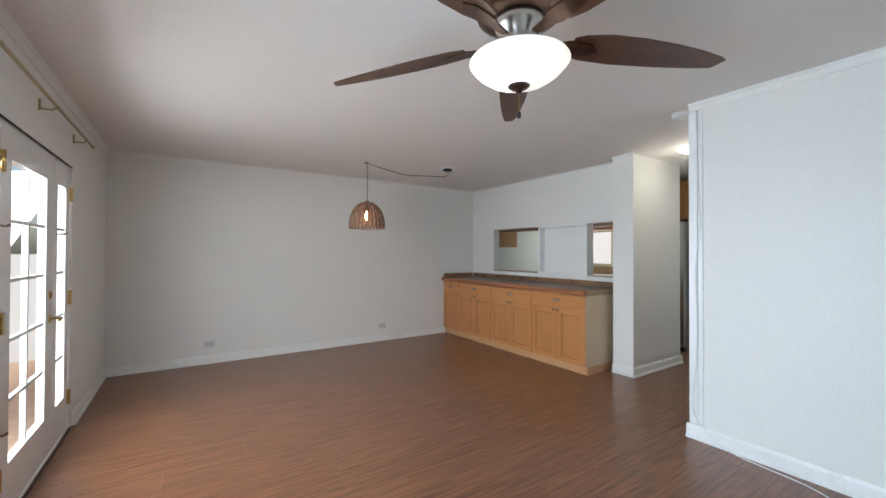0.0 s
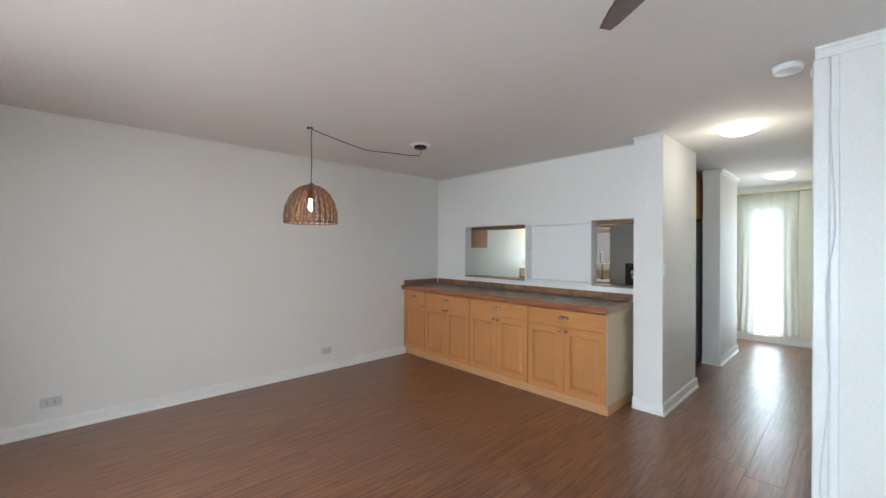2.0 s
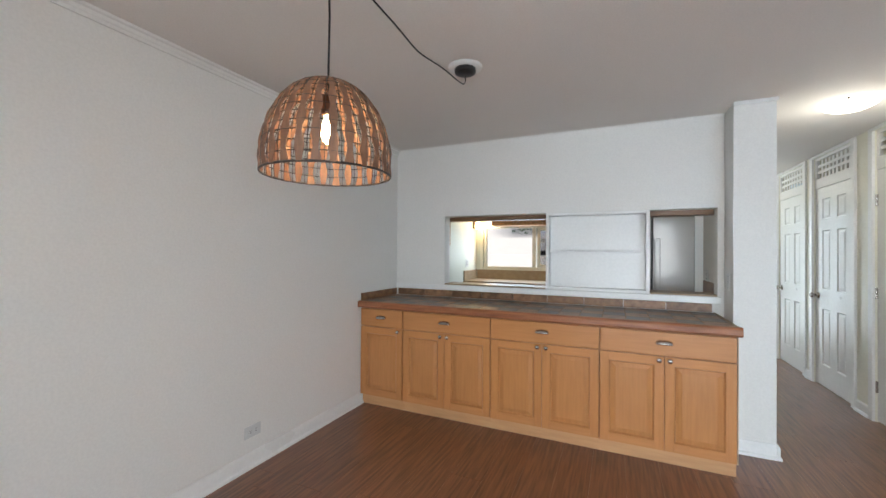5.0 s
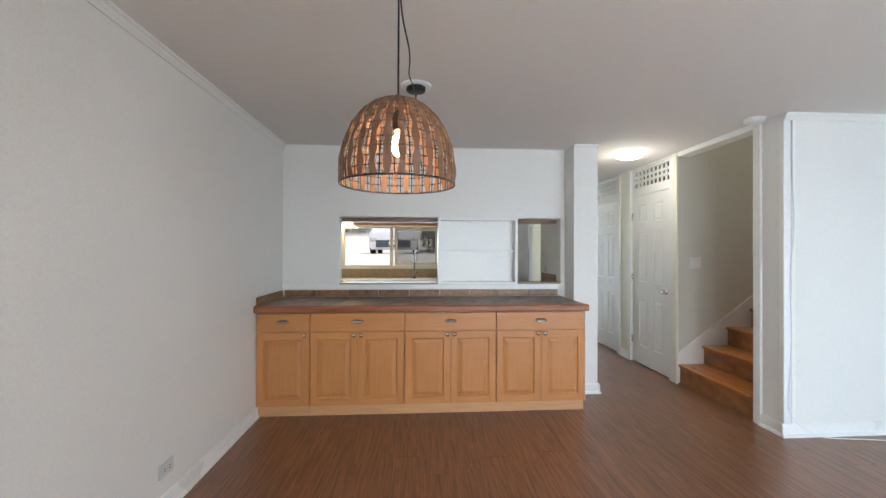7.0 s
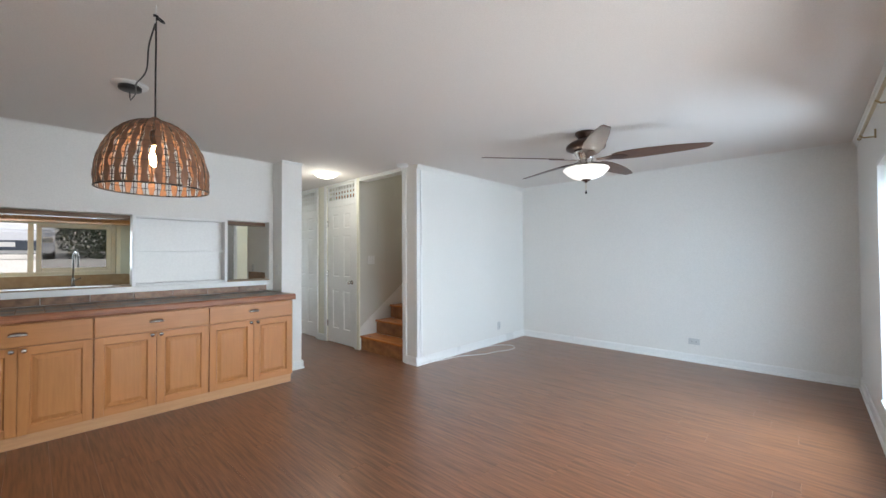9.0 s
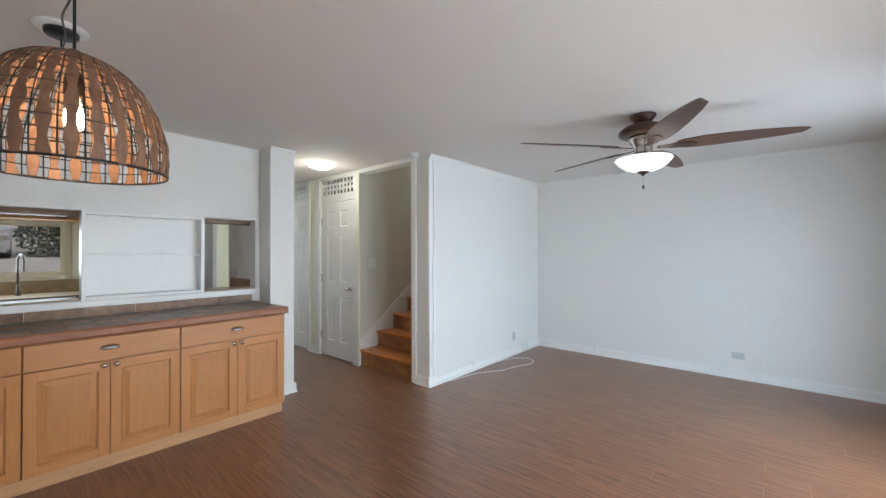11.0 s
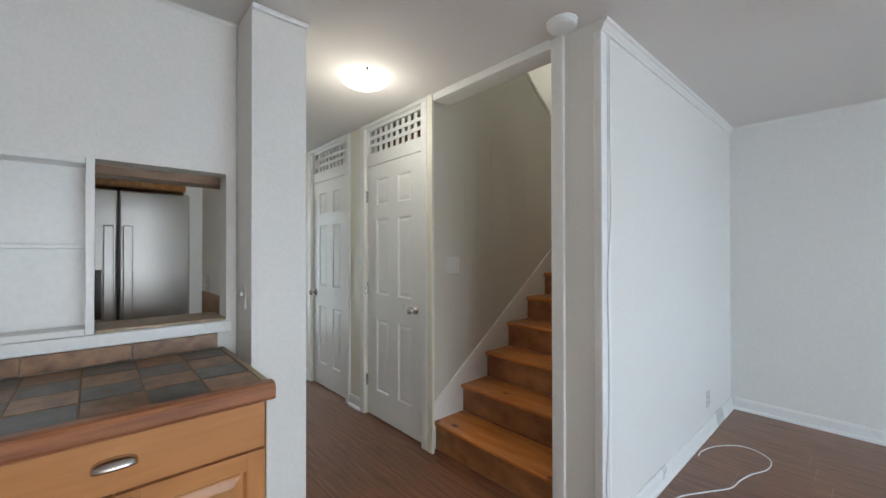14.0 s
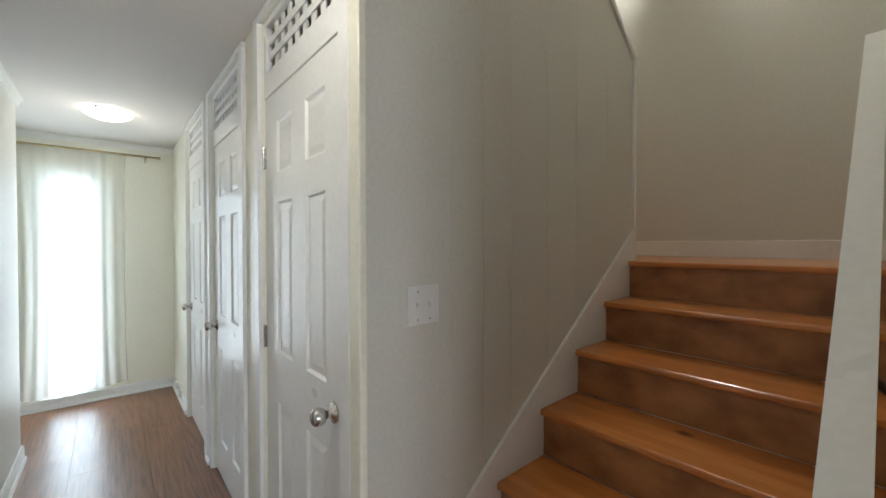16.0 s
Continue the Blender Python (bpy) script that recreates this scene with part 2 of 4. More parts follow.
def lathe(bm, profile, cx, cy, n=40, cz=0.0):
    """Turns a profile of (radius, height) about a vertical line."""
    rings = []
    for r, z in profile:
        rings.append([bm.verts.new((cx + r * math.cos(2 * math.pi * i / n), cy + r * math.sin(2 * math.pi * i / n), cz + z)) for i in range(n)] if r > 1e-5 else [bm.verts.new((cx, cy, cz + z))])
    for a, b in zip(rings, rings[1:]):
        for i in range(n):
            j = (i + 1) % n
            if len(a) == 1 and len(b) == 1:
                continue
            if len(a) == 1:
                bm.faces.new((a[0], b[j], b[i]))
            elif len(b) == 1:
                bm.faces.new((a[i], a[j], b[0]))
            else:
                bm.faces.new((a[i], a[j], b[j], b[i]))
    bmesh.ops.recalc_face_normals(bm, faces=bm.faces)
    return bm


def tube(bm, pts, r, n=8, closed=False):
    """A round bar through the points."""
    pts = [Vector(p) for p in pts]
    rings = []
    for i, p in enumerate(pts):
        a = pts[i - 1] if (i or closed) else p
        b = pts[(i + 1) % len(pts)] if (i < len(pts) - 1 or closed) else p
        d = (b - a).normalized()
        s = d.cross(Vector((0, 0, 1)) if abs(d.z) < 0.95 else Vector((1, 0, 0))).normalized()
        u = d.cross(s)
        rings.append([bm.verts.new(p + r * (math.cos(2 * math.pi * k / n) * s + math.sin(2 * math.pi * k / n) * u)) for k in range(n)])
    pairs = list(zip(rings, rings[1:])) + ([(rings[-1], rings[0])] if closed else [])
    for a, b in pairs:
        for k in range(n):
            bm.faces.new((a[k], a[(k + 1) % n], b[(k + 1) % n], b[k]))
    if not closed:
        bm.faces.new(rings[0]), bm.faces.new(list(reversed(rings[-1])))
    bmesh.ops.recalc_face_normals(bm, faces=bm.faces)
    return bm


def thing(name, at, label="", category="", group="", kind=""):
    ob = new(name)
    ob.location = at
    ob.empty_display_size = 0.1
    return tagged(ob, label, category, group, kind)


def part(name, bm, material, parent=None, label="", smooth=False):
    """Links a mesh given in world places as one object under a thing or a part."""
    mesh = bpy.data.meshes.new(name)
    top = parent
    while top is not None and top.parent is not None:
        top = top.parent
    if top is not None:
        bmesh.ops.translate(bm, verts=bm.verts, vec=-Vector(top.location))
    bm.to_mesh(mesh)
    bm.free()
    mesh.materials.append(material)
    if smooth:
        for p in mesh.polygons:
            p.use_smooth = True
    ob = new(name, mesh)
    ob.parent = parent
    if label:
        ob["label"] = label
    return ob


def struct(name, bm, material, label="", category="", smooth=False):
    return tagged(part(name, bm, material, None, label, smooth), "", category, "", "structure")


# ---- the rooms ----
H = 2.37
XW, XE, YN, YS = -0.59, 4.27, 5.565, -0.75
XP, YP = 3.125, 1.59
XS = 4.30
YD, YH = 1.61, 2.552
XHE = 8.10
XK, YK = 7.00, 5.66


def wall_sheet(bm, lo, hi, a0, a1, z0, z1, holes, place):
    """One connected wall of a grid of cells, with holes (a0, a1, z0, z1) through it."""
    us = sorted({a0, a1} | {v for h in holes for v in h[:2]})
    zs = sorted({z0, z1} | {min(max(v, z0), z1) for h in holes for v in h[2:]})
    verts = {}

    def at(i, j, side):
        key = (i, j, side)
        if key not in verts:
            verts[key] = bm.verts.new(place(us[i], hi if side else lo, zs[j]))
        return verts[key]

    def solid(i, j):
        if not (0 <= i < len(us) - 1 and 0 <= j < len(zs) - 1):
            return False
        u, z = (us[i] + us[i + 1]) / 2, (zs[j] + zs[j + 1]) / 2
        return not any(h[0] < u < h[1] and h[2] < z < h[3] for h in holes)

    for i in range(len(us) - 1):
        for j in range(len(zs) - 1):
            if not solid(i, j):
                continue
            for side in (0, 1):
                bm.faces.new([at(i, j, side), at(i + 1, j, side), at(i + 1, j + 1, side), at(i, j + 1, side)])
            for di, dj, p, q in ((-1, 0, (i, j), (i, j + 1)), (1, 0, (i + 1, j), (i + 1, j + 1)), (0, -1, (i, j), (i + 1, j)), (0, 1, (i, j + 1), (i + 1, j + 1))):
                if not solid(i + di, j + dj):
                    bm.faces.new([at(*p, 0), at(*q, 0), at(*q, 1), at(*p, 1)])
    bmesh.ops.recalc_face_normals(bm, faces=bm.faces)
    return bm


def wall_x(bm, x0, x1, y0, y1, z0, z1, holes=()):
    """A wall that runs along y."""
    return wall_sheet(bm, x0, x1, y0, y1, z0, z1, holes, lambda u, d, z: (d, u, z))


def wall_y(bm, y0, y1, x0, x1, z0, z1, holes=()):
    """A wall that runs along x."""
    return wall_sheet(bm, y0, y1, x0, x1, z0, z1, holes, lambda u, d, z: (u, d, z))


FD = (2.02, 4.16, 0.02, 1.93)
LW = (0.72, 1.72, 0.27, 1.89)
struct("wall_west", wall_x(shape(), XW - 0.14, XW, YS - 0.14, YN + 0.14, -0.1, H, [LW, FD]), WALL)
struct("wall_north", wall_y(shape(), YN, YN + 0.14, XW, XE + 0.12, -0.1, H), WALL)
struct("wall_kitchen_north", wall_y(shape(), YK, YK + 0.14, XE + 0.12, XK + 0.14, -0.1, H), KITCHEN_PAINT)
struct("wall_south", wall_y(shape(), YS - 0.14, YS, XW, XP, -0.1, H), WALL)
struct("wall_partition", wall_x(shape(), XP, XP + 0.14, YS - 0.14, YP - 0.13, -0.1, 4.8), WALL)
struct("wall_counter", wall_x(shape(), XE, XE + 0.12, 2.788, YN, -0.1, H, [(2.83, 3.27, 1.02, 1.68), (3.27, 4.07, 1.02, 1.68), (4.07, 5.03, 1.02, 1.68)]), WALL)
struct("wall_hall_north", wall_y(shape(), YH, 2.785, 4.05, 5.05, -0.1, H), WALL)
bm = wall_y(shape(), YH, 2.73, 6.10, 7.09, -0.1, H)
struct("wall_hall_jut", bm, WALL)
D1, D2, D3 = (4.365, 5.11), (5.43, 6.17), (6.40, 7.14)
DH = 2.02
struct("wall_hall_doors", wall_y(shape(), YD - 0.12, YD, XS + 0.0605, XHE + 0.1, -0.1, H, [(a, b, -0.1, 2.34) for a, b in (D1, D2, D3)]), CREAM)
HW = (2.175, 2.525, 0.10, 2.02)
struct("wall_hall_end", wall_x(shape(), XHE, XHE + 0.14, YD, 3.6, -0.1, H, [HW]), CREAM)
struct("wall_entry_north", wall_y(shape(), 3.5, 3.6, 7.14, XHE, -0.1, H), CREAM)
KW = (3.87, 5.54, 1.06, 1.78)
struct("wall_kitchen_east", wall_x(shape(), XK, XK + 0.14, 2.73, YK, -0.1, H, [KW]), KITCHEN_PAINT)
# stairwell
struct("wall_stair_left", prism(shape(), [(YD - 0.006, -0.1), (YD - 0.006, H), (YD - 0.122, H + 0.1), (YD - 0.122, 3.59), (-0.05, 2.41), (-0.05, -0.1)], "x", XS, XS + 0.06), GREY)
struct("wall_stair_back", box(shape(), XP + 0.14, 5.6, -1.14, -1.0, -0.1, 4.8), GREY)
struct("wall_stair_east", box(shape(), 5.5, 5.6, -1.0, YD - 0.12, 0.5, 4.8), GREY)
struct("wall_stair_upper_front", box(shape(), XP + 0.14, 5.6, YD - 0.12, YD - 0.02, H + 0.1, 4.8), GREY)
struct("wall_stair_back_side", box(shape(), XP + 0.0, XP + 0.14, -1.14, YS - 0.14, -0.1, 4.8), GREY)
struct("wall_closet_back", box(shape(), XS + 0.12, XHE, 0.9, 1.0, -0.1, H), WALL)
# ceilings
bm = shape()
box(bm, XW - 0.14, XP + 0.14, YS - 0.14, YN + 0.14, H, H + 0.1)
box(bm, XP + 0.14, XHE + 0.14, YD - 0.12, YN + 0.14, H, H + 0.1)
struct("ceiling", bm, CEIL)
struct("ceiling_upstairs", box(shape(), XP, 5.6, -1.14, YD, 4.8, 4.9), CEIL)
struct("ceiling_closets", box(shape(), XS + 0.12, XHE, 0.9, YD - 0.12, H, H + 0.1), CEIL)
bm = shape()
box(bm, XW - 0.14, XP + 0.14, YS - 0.14, YN + 0.14, -0.12, -0.012)
box(bm, XP + 0.14, XK + 0.14, 0.9, YK + 0.14, -0.12, -0.012)
box(bm, XK + 0.14, XHE + 0.14, 0.9, 3.6, -0.12, -0.012)
struct("floor", bm, DARK)

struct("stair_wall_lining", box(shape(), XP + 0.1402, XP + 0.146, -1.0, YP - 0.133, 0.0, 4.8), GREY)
# ---- stairs ----
RISE, RUN, Y0 = 0.1895, 0.2600, 1.583
stairs = thing("staircase", (3.775, 0.6, 0), "straight flight of varnished orange wood stairs with dark risers", "stairs", kind="structure")
X0S, X1S = XP + 0.148, XS + 0.008
for i in range(1, 8):
    yf, z = Y0 - (i - 1) * RUN, i * RISE
    back = yf - RUN if i < 7 else -1.0
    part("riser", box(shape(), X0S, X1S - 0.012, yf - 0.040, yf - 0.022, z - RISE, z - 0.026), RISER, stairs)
    part("tread", box(shape(), X0S, X1S - 0.012, back - 0.022, yf, z - 0.026, z, 0.008), TREAD, stairs)



struct("end_post", box(shape(), XP, 3.355, YP - 0.13, YP, 0, H), WALL)
skirt = lambda y: RISE + (Y0 - y) * RISE / RUN
part("skirt_board", prism(shape(), [(YD - 0.006, 0.0), (YD - 0.006, skirt(YD - 0.006) + 0.11), (-0.05, skirt(-0.05) + 0.11), (-0.05, 0.0)], "x", XS - 0.012, XS), TRIM, stairs, "white painted skirt board")
part("corner_trim", box(shape(), XS - 0.014, XS + 0.074, -0.074, -0.05, 7 * RISE, 2.42, 0.004), TRIM, stairs, "white corner trim")
part("cap_trim", prism(shape(), [(YD - 0.13, 3.575), (YD - 0.13, 3.605), (-0.06, 2.435), (-0.06, 2.405)], "x", XS - 0.014, XS + 0.074), TRIM, stairs)
part("landing", box(shape(), XS - 0.011, 5.5, -1.0, -0.022, 7 * RISE - 0.03, 7 * RISE - 0.001), TREAD, stairs)
for i in range(8):
    y0, z0 = -0.05 + i * RUN, 7 * RISE + (i + 1) * RISE
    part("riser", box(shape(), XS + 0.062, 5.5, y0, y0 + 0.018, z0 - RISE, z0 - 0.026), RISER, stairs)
    part("tread", box(shape(), XS + 0.062, 5.5, y0 - 0.02, y0 + RUN, z0 - 0.026, z0, 0.008), TREAD, stairs)
part("baseboard", box(shape(), XP + 0.148, 5.5, -1.0, -0.985, 7 * RISE, 7 * RISE + 0.11, 0.003), TRIM, stairs, "white baseboard on the landing")

rail = thing("handrail", (3.42, 0.6, 1.6), "white painted flat wooden handrail beside the stairs", "handrail", kind="")
part("rail", prism(shape(), [(1.36, 1.00), (1.36, 1.045), (-0.10, 2.215), (-0.10, 2.17)], "x", 3.392, 3.45), TRIM, rail)
for y, z in ((1.1, 1.215), (0.05, 2.055)):
    part("bracket", tube(shape(), [(XP + 0.14, y, z - 0.06), (3.36, y, z - 0.07), (3.42, y, z - 0.012)], 0.008), BRONZE, rail, "dark metal bracket")

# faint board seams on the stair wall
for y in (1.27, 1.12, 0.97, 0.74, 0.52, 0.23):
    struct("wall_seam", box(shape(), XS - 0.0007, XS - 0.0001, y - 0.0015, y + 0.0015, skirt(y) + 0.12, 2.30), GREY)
# ---- trim ----
def base_profile(bm, axis, wall, sign, a, b, h=0.095):
    """Baseboard with a shoe moulding, along one wall face."""
    pts = [(0, 0), (0.026, 0), (0.024, 0.016), (0.015, 0.024), (0.014, h - 0.015), (0.008, h), (0, h)]
    prism(bm, [(wall + sign * p, z) for p, z in pts], {"x": "x", "y": "y"}[axis], a, b)
    return bm


def skirting(axis, wall, sign, a, b, name="baseboard"):
    return struct(name, base_profile(shape(), axis, wall, sign, a, b), TRIM)


skirting("x", YN, -1, XW + 0.027, 3.68)
skirting("x", YS, 1, XW + 0.027, XP - 0.027)
skirting("y", XW, 1, YS, FD[0] - 0.09)
skirting("y", XW, 1, FD[1] + 0.06, YN)
skirting("y", XP, -1, YS, YP + 0.024)
skirting("x", YP, 1, XP, 3.306)
skirting("x", YH, -1, 4.05 - 0.024, 5.05 + 0.024)
skirting("y", 4.05, -1, YH, 2.787)
skirting("y", 5.05, 1, YH, 2.787)
skirting("x", YH, -1, 6.10 - 0.024, 7.09 + 0.024)
skirting("y", 6.10, -1, YH, 2.73)
skirting("y", XHE, -1, YD + 0.027, 3.5)
for a, b in ((5.175, 5.365), (6.235, 6.335), (7.205, XHE)):
    skirting("x", YD, 1, a, b)


def crown(axis, wall, sign, a, b, k=1.0):
    pts = [(0, 0), (0, -0.05), (0.008, -0.05), (0.012, -0.036), (0.016, -0.030), (0.020, -0.016), (0.030, -0.010), (0.034, 0)]
    struct("trim", prism(shape(), [(wall + sign * p * k, H + z * k) for p, z in pts], axis, a, b), WALL)


crown("x", YN, -1, XW + 0.036, XE)
crown("x", YS, 1, XW + 0.036, XP - 0.036, 0.4)
crown("y", XW, 1, YS, YN)
crown("y", XP, -1, YS, YP)
crown("y", XE, -1, 2.788, YN - 0.036, 0.3)
crown("y", XHE, -1, YD, 3.5)
crown("x", YH, -1, 6.10, 7.12)
# edge strips on the column, the end post and the stair opening
struct("trim", box(shape(), 4.03, 4.05, 2.545, 2.787, H - 0.022, H, 0.003), TRIM)
struct("trim", box(shape(), XP - 0.008, XP + 0.03, YP - 0.05, YP + 0.006, 0.097, H - 0.052, 0.004), TRIM)
struct("trim", box(shape(), XP - 0.008, XP, YP - 0.085, YP - 0.055, 0.097, H - 0.052, 0.003), TRIM)
struct("trim", box(shape(), 3.302, 3.367, YP - 0.132, YP + 0.018, 0.0, H - 0.002, 0.004), TRIM)
struct("trim", box(shape(), 4.246, XS + 0.0025, YD - 0.004, YD + 0.018, 0.0, H - 0.002, 0.004), CREAM)
struct("trim", box(shape(), 3.368, 4.245, YD - 0.122, YD + 0.012, H - 0.05, H - 0.002, 0.004), TRIM)


# ---- six-panel closet doors ----
def raised(bm, x0, x1, z0, z1, y, sink=0.009, lip=0.022, field=0.004):
    """A raised field in a sunk panel facing +y."""
    a = [(x0, z0), (x1, z0), (x1, z1), (x0, z1)]
    ins = lambda d: [(x0 + d, z0 + d), (x1 - d, z0 + d), (x1 - d, z1 - d), (x0 + d, z1 - d)]
    loops = [(a, y), (ins(0.008), y - sink), (ins(0.014), y - sink), (ins(0.014 + lip), y - field), ]
    rings = [[bm.verts.new((px, yy, pz)) for px, pz in pts] for pts, yy in loops]
    for r, q in zip(rings, rings[1:]):
        for i in range(4):
            bm.faces.new((r[i], r[(i + 1) % 4], q[(i + 1) % 4], q[i]))
    bm.faces.new(rings[-1])
    bmesh.ops.recalc_face_normals(bm, faces=bm.faces)
    return bm


def lever_knob(parent, x, y, z, out=1):
    bm = shape()
    lathe(bm, [(0, 0), (0.031, 0), (0.031, 0.006), (0.013, 0.010), (0.012, 0.028), (0.022, 0.034), (0.026, 0.045), (0.025, 0.062), (0.018, 0.068), (0, 0.069)], 0, 0, 28)
    bmesh.ops.rotate(bm, verts=bm.verts, cent=(0, 0, 0), matrix=Matrix.Rotation(radians(-90 * out), 3, "X"))
    bmesh.ops.translate(bm, verts=bm.verts, vec=(x, y, z))
    return part("knob", bm, NICKEL, parent, "satin nickel round knob", True)


def closet_door(x0, x1, knob_right, label):
    d = thing("closet_door", ((x0 + x1) / 2, YD, 0), label, "door", "closet doors in the hall", "")
    y1, y0, z0, z1 = YD - 0.012, YD - 0.047, 0.012, DH
    w = x1 - x0
    a, b = x0 + 0.148, x0 + 0.148 + (w - 0.426) / 2
    c, e = x1 - 0.148 - (w - 0.426) / 2, x1 - 0.148
    rows = [(0.225, 0.79), (0.99, 1.585), (1.70, 1.905)]
    bm = shape()
    box(bm, x0 + 0.004, a, y0, y1, z0, z1), box(bm, e, x1 - 0.004, y0, y1, z0, z1), box(bm, b, c, y0, y1, z0, z1)
    for p, q in ((a, b), (c, e)):
        zs = [z0] + [v for r in rows for v in r] + [z1]
        for k in range(0, len(zs), 2):
            box(bm, p, q, y0, y1, zs[k], zs[k + 1])
        for r in rows:
            box(bm, p, q, y0, y1 - 0.022, r[0], r[1])
    leaf = part("leaf", bm, TRIM, d)
    for p, q in ((a, b), (c, e)):
        for r in rows:
            part("panel", raised(shape(), p, q, r[0], r[1], y1), TRIM, leaf)
    hx = x1 - 0.002 if knob_right else x0 + 0.002
    for z in (0.28, 1.03, 1.78):
        bm = box(shape(), hx - 0.016, hx + 0.016, y1 - 0.002, y1 + 0.004, z - 0.045, z + 0.045, 0.001)
        tube(bm, [(hx, y1 + 0.007, z - 0.047), (hx, y1 + 0.007, z + 0.047)], 0.006)
        part("hinge", bm, NICKEL, d, "nickel hinge")
    kx = x0 + 0.092 if knob_right else x1 - 0.07
    lever_knob(d, kx, y1, 0.918)
    return d


def transom(x0, x1):
    t = thing("transom_lattice", ((x0 + x1) / 2, YD, 2.05), "white lattice vent panel above the closet door", "vent panel", "lattices above the closet doors")
    y0, y1 = YD - 0.035, YD - 0.008
    part("rail", box(shape(), x0, x1, y0, y1, DH + 0.004, DH + 0.105, 0.003), TRIM, t)
    part("rail", box(shape(), x0, x1, y0, y1, 2.315, 2.34, 0.003), TRIM, t)
    part("stile", box(shape(), x0, x0 + 0.035, y0, y1, DH + 0.107, 2.313, 0.003), TRIM, t)
    part("stile", box(shape(), x1 - 0.035, x1, y0, y1, DH + 0.107, 2.313, 0.003), TRIM, t)
    a, b, lo, hi = x0 + 0.036, x1 - 0.036, DH + 0.107, 2.313
    n = 9
    for i in range(1, n):
        x = a + (b - a) * i / n
        part("slat", box(shape(), x - 0.018, x + 0.018, y0 + 0.004, y0 + 0.010, lo, hi), TRIM, t)
    for i in range(1, 3):
        z = lo + (hi - lo) * i / 3 + 0.002
        part("slat", box(shape(), a, b, y0 + 0.011, y0 + 0.017, z - 0.014, z + 0.014), TRIM, t)


def casing(x0, x1):
    bm = shape()
    box(bm, x0 - 0.062, x0 - 0.002, YD - 0.06, YD + 0.018, 0, 2.341, 0.003)
    box(bm, x1 + 0.002, x1 + 0.062, YD - 0.06, YD + 0.018, 0, 2.341, 0.003)
    box(bm, x0 - 0.062, x1 + 0.062, YD - 0.06, YD + 0.018, 2.342, H - 0.003, 0.003)
    struct("trim", bm, TRIM)


for (x0, x1), right, label in ((D1, True, "white six-panel closet door, closed, nearest the stairs"), (D2, False, "white six-panel closet door, closed, nickel knob"), (D3, False, "white six-panel closet door, closed, near the hall window")):
    closet_door(x0, x1, right, label)
    transom(x0, x1)
    casing(x0, x1)

# ---- base cabinets with the tiled counter ----
CF = 3.652


def cab_panel_door(name, y0, y1, z0, z1, parent, knob_y):
    """A raised-panel cabinet door facing -x."""
    x0, x1, f = CF, CF + 0.02, 0.055
    bm = shape()
    d = part(name, box(bm, x0 + 0.013, x1, y0, y1, z0, z1), MAPLE, parent)
    for a, b in ((y0, y0 + f), (y1 - f, y1)):
        part("stile", box(shape(), x0, x0 + 0.0128, a, b, z0, z1, 0.0015), MAPLE, d)
    for a, b in ((z0, z0 + f), (z1 - f, z1)):
        part("rail", box(shape(), x0 + 0.0005, x0 + 0.0128, y0 + f, y1 - f, a, b), MAPLE_H, d)
    bm = raised(shape(), y0 + f, y1 - f, z0 + f, z1 - f, 0.0, 0.011, 0.026, 0.002)
    for v in bm.verts:
        px, py, pz = v.co
        v.co = (x0 + 0.001 - py, px, pz)
    bmesh.ops.recalc_face_normals(bm, faces=bm.faces)
    part("panel", bm, MAPLE, d)
    bm = lathe(shape(), [(0, 0), (0.007, 0), (0.006, 0.012), (0.014, 0.016), (0.016, 0.022), (0.012, 0.028), (0, 0.030)], 0, 0, 20)
    bmesh.ops.rotate(bm, verts=bm.verts, cent=(0, 0, 0), matrix=Matrix.Rotation(radians(-90), 3, "Y"))
    bmesh.ops.translate(bm, verts=bm.verts, vec=(x0, knob_y, z1 - 0.022))
    part("knob", bm, NICKEL, d, "satin nickel knob", True)


def cup_pull(parent, y, z):
    bm = shape()
    n, m = 16, 8
    rows = []
    for i in range(m + 1):
        a = math.pi / 2 * i / m
        rows.append([bm.verts.new((CF - 0.026 * math.sin(a) * math.sin(math.pi * j / n) ** 0.5, y + 0.047 * math.cos(math.pi * j / n), z + 0.026 * math.cos(a) * math.sin(math.pi * j / n) ** 0.5 - 0.010)) for j in range(n + 1)])
    for r, q in zip(rows, rows[1:]):
        for j in range(n):
            bm.faces.new((r[j], r[j + 1], q[j + 1], q[j]))
    bmesh.ops.remove_doubles(bm, verts=bm.verts, dist=0.0004)
    bmesh.ops.solidify(bm, geom=bm.faces, thickness=0.002)
    part("cup_pull", bm, NICKEL, parent, "satin nickel cup pull", True)


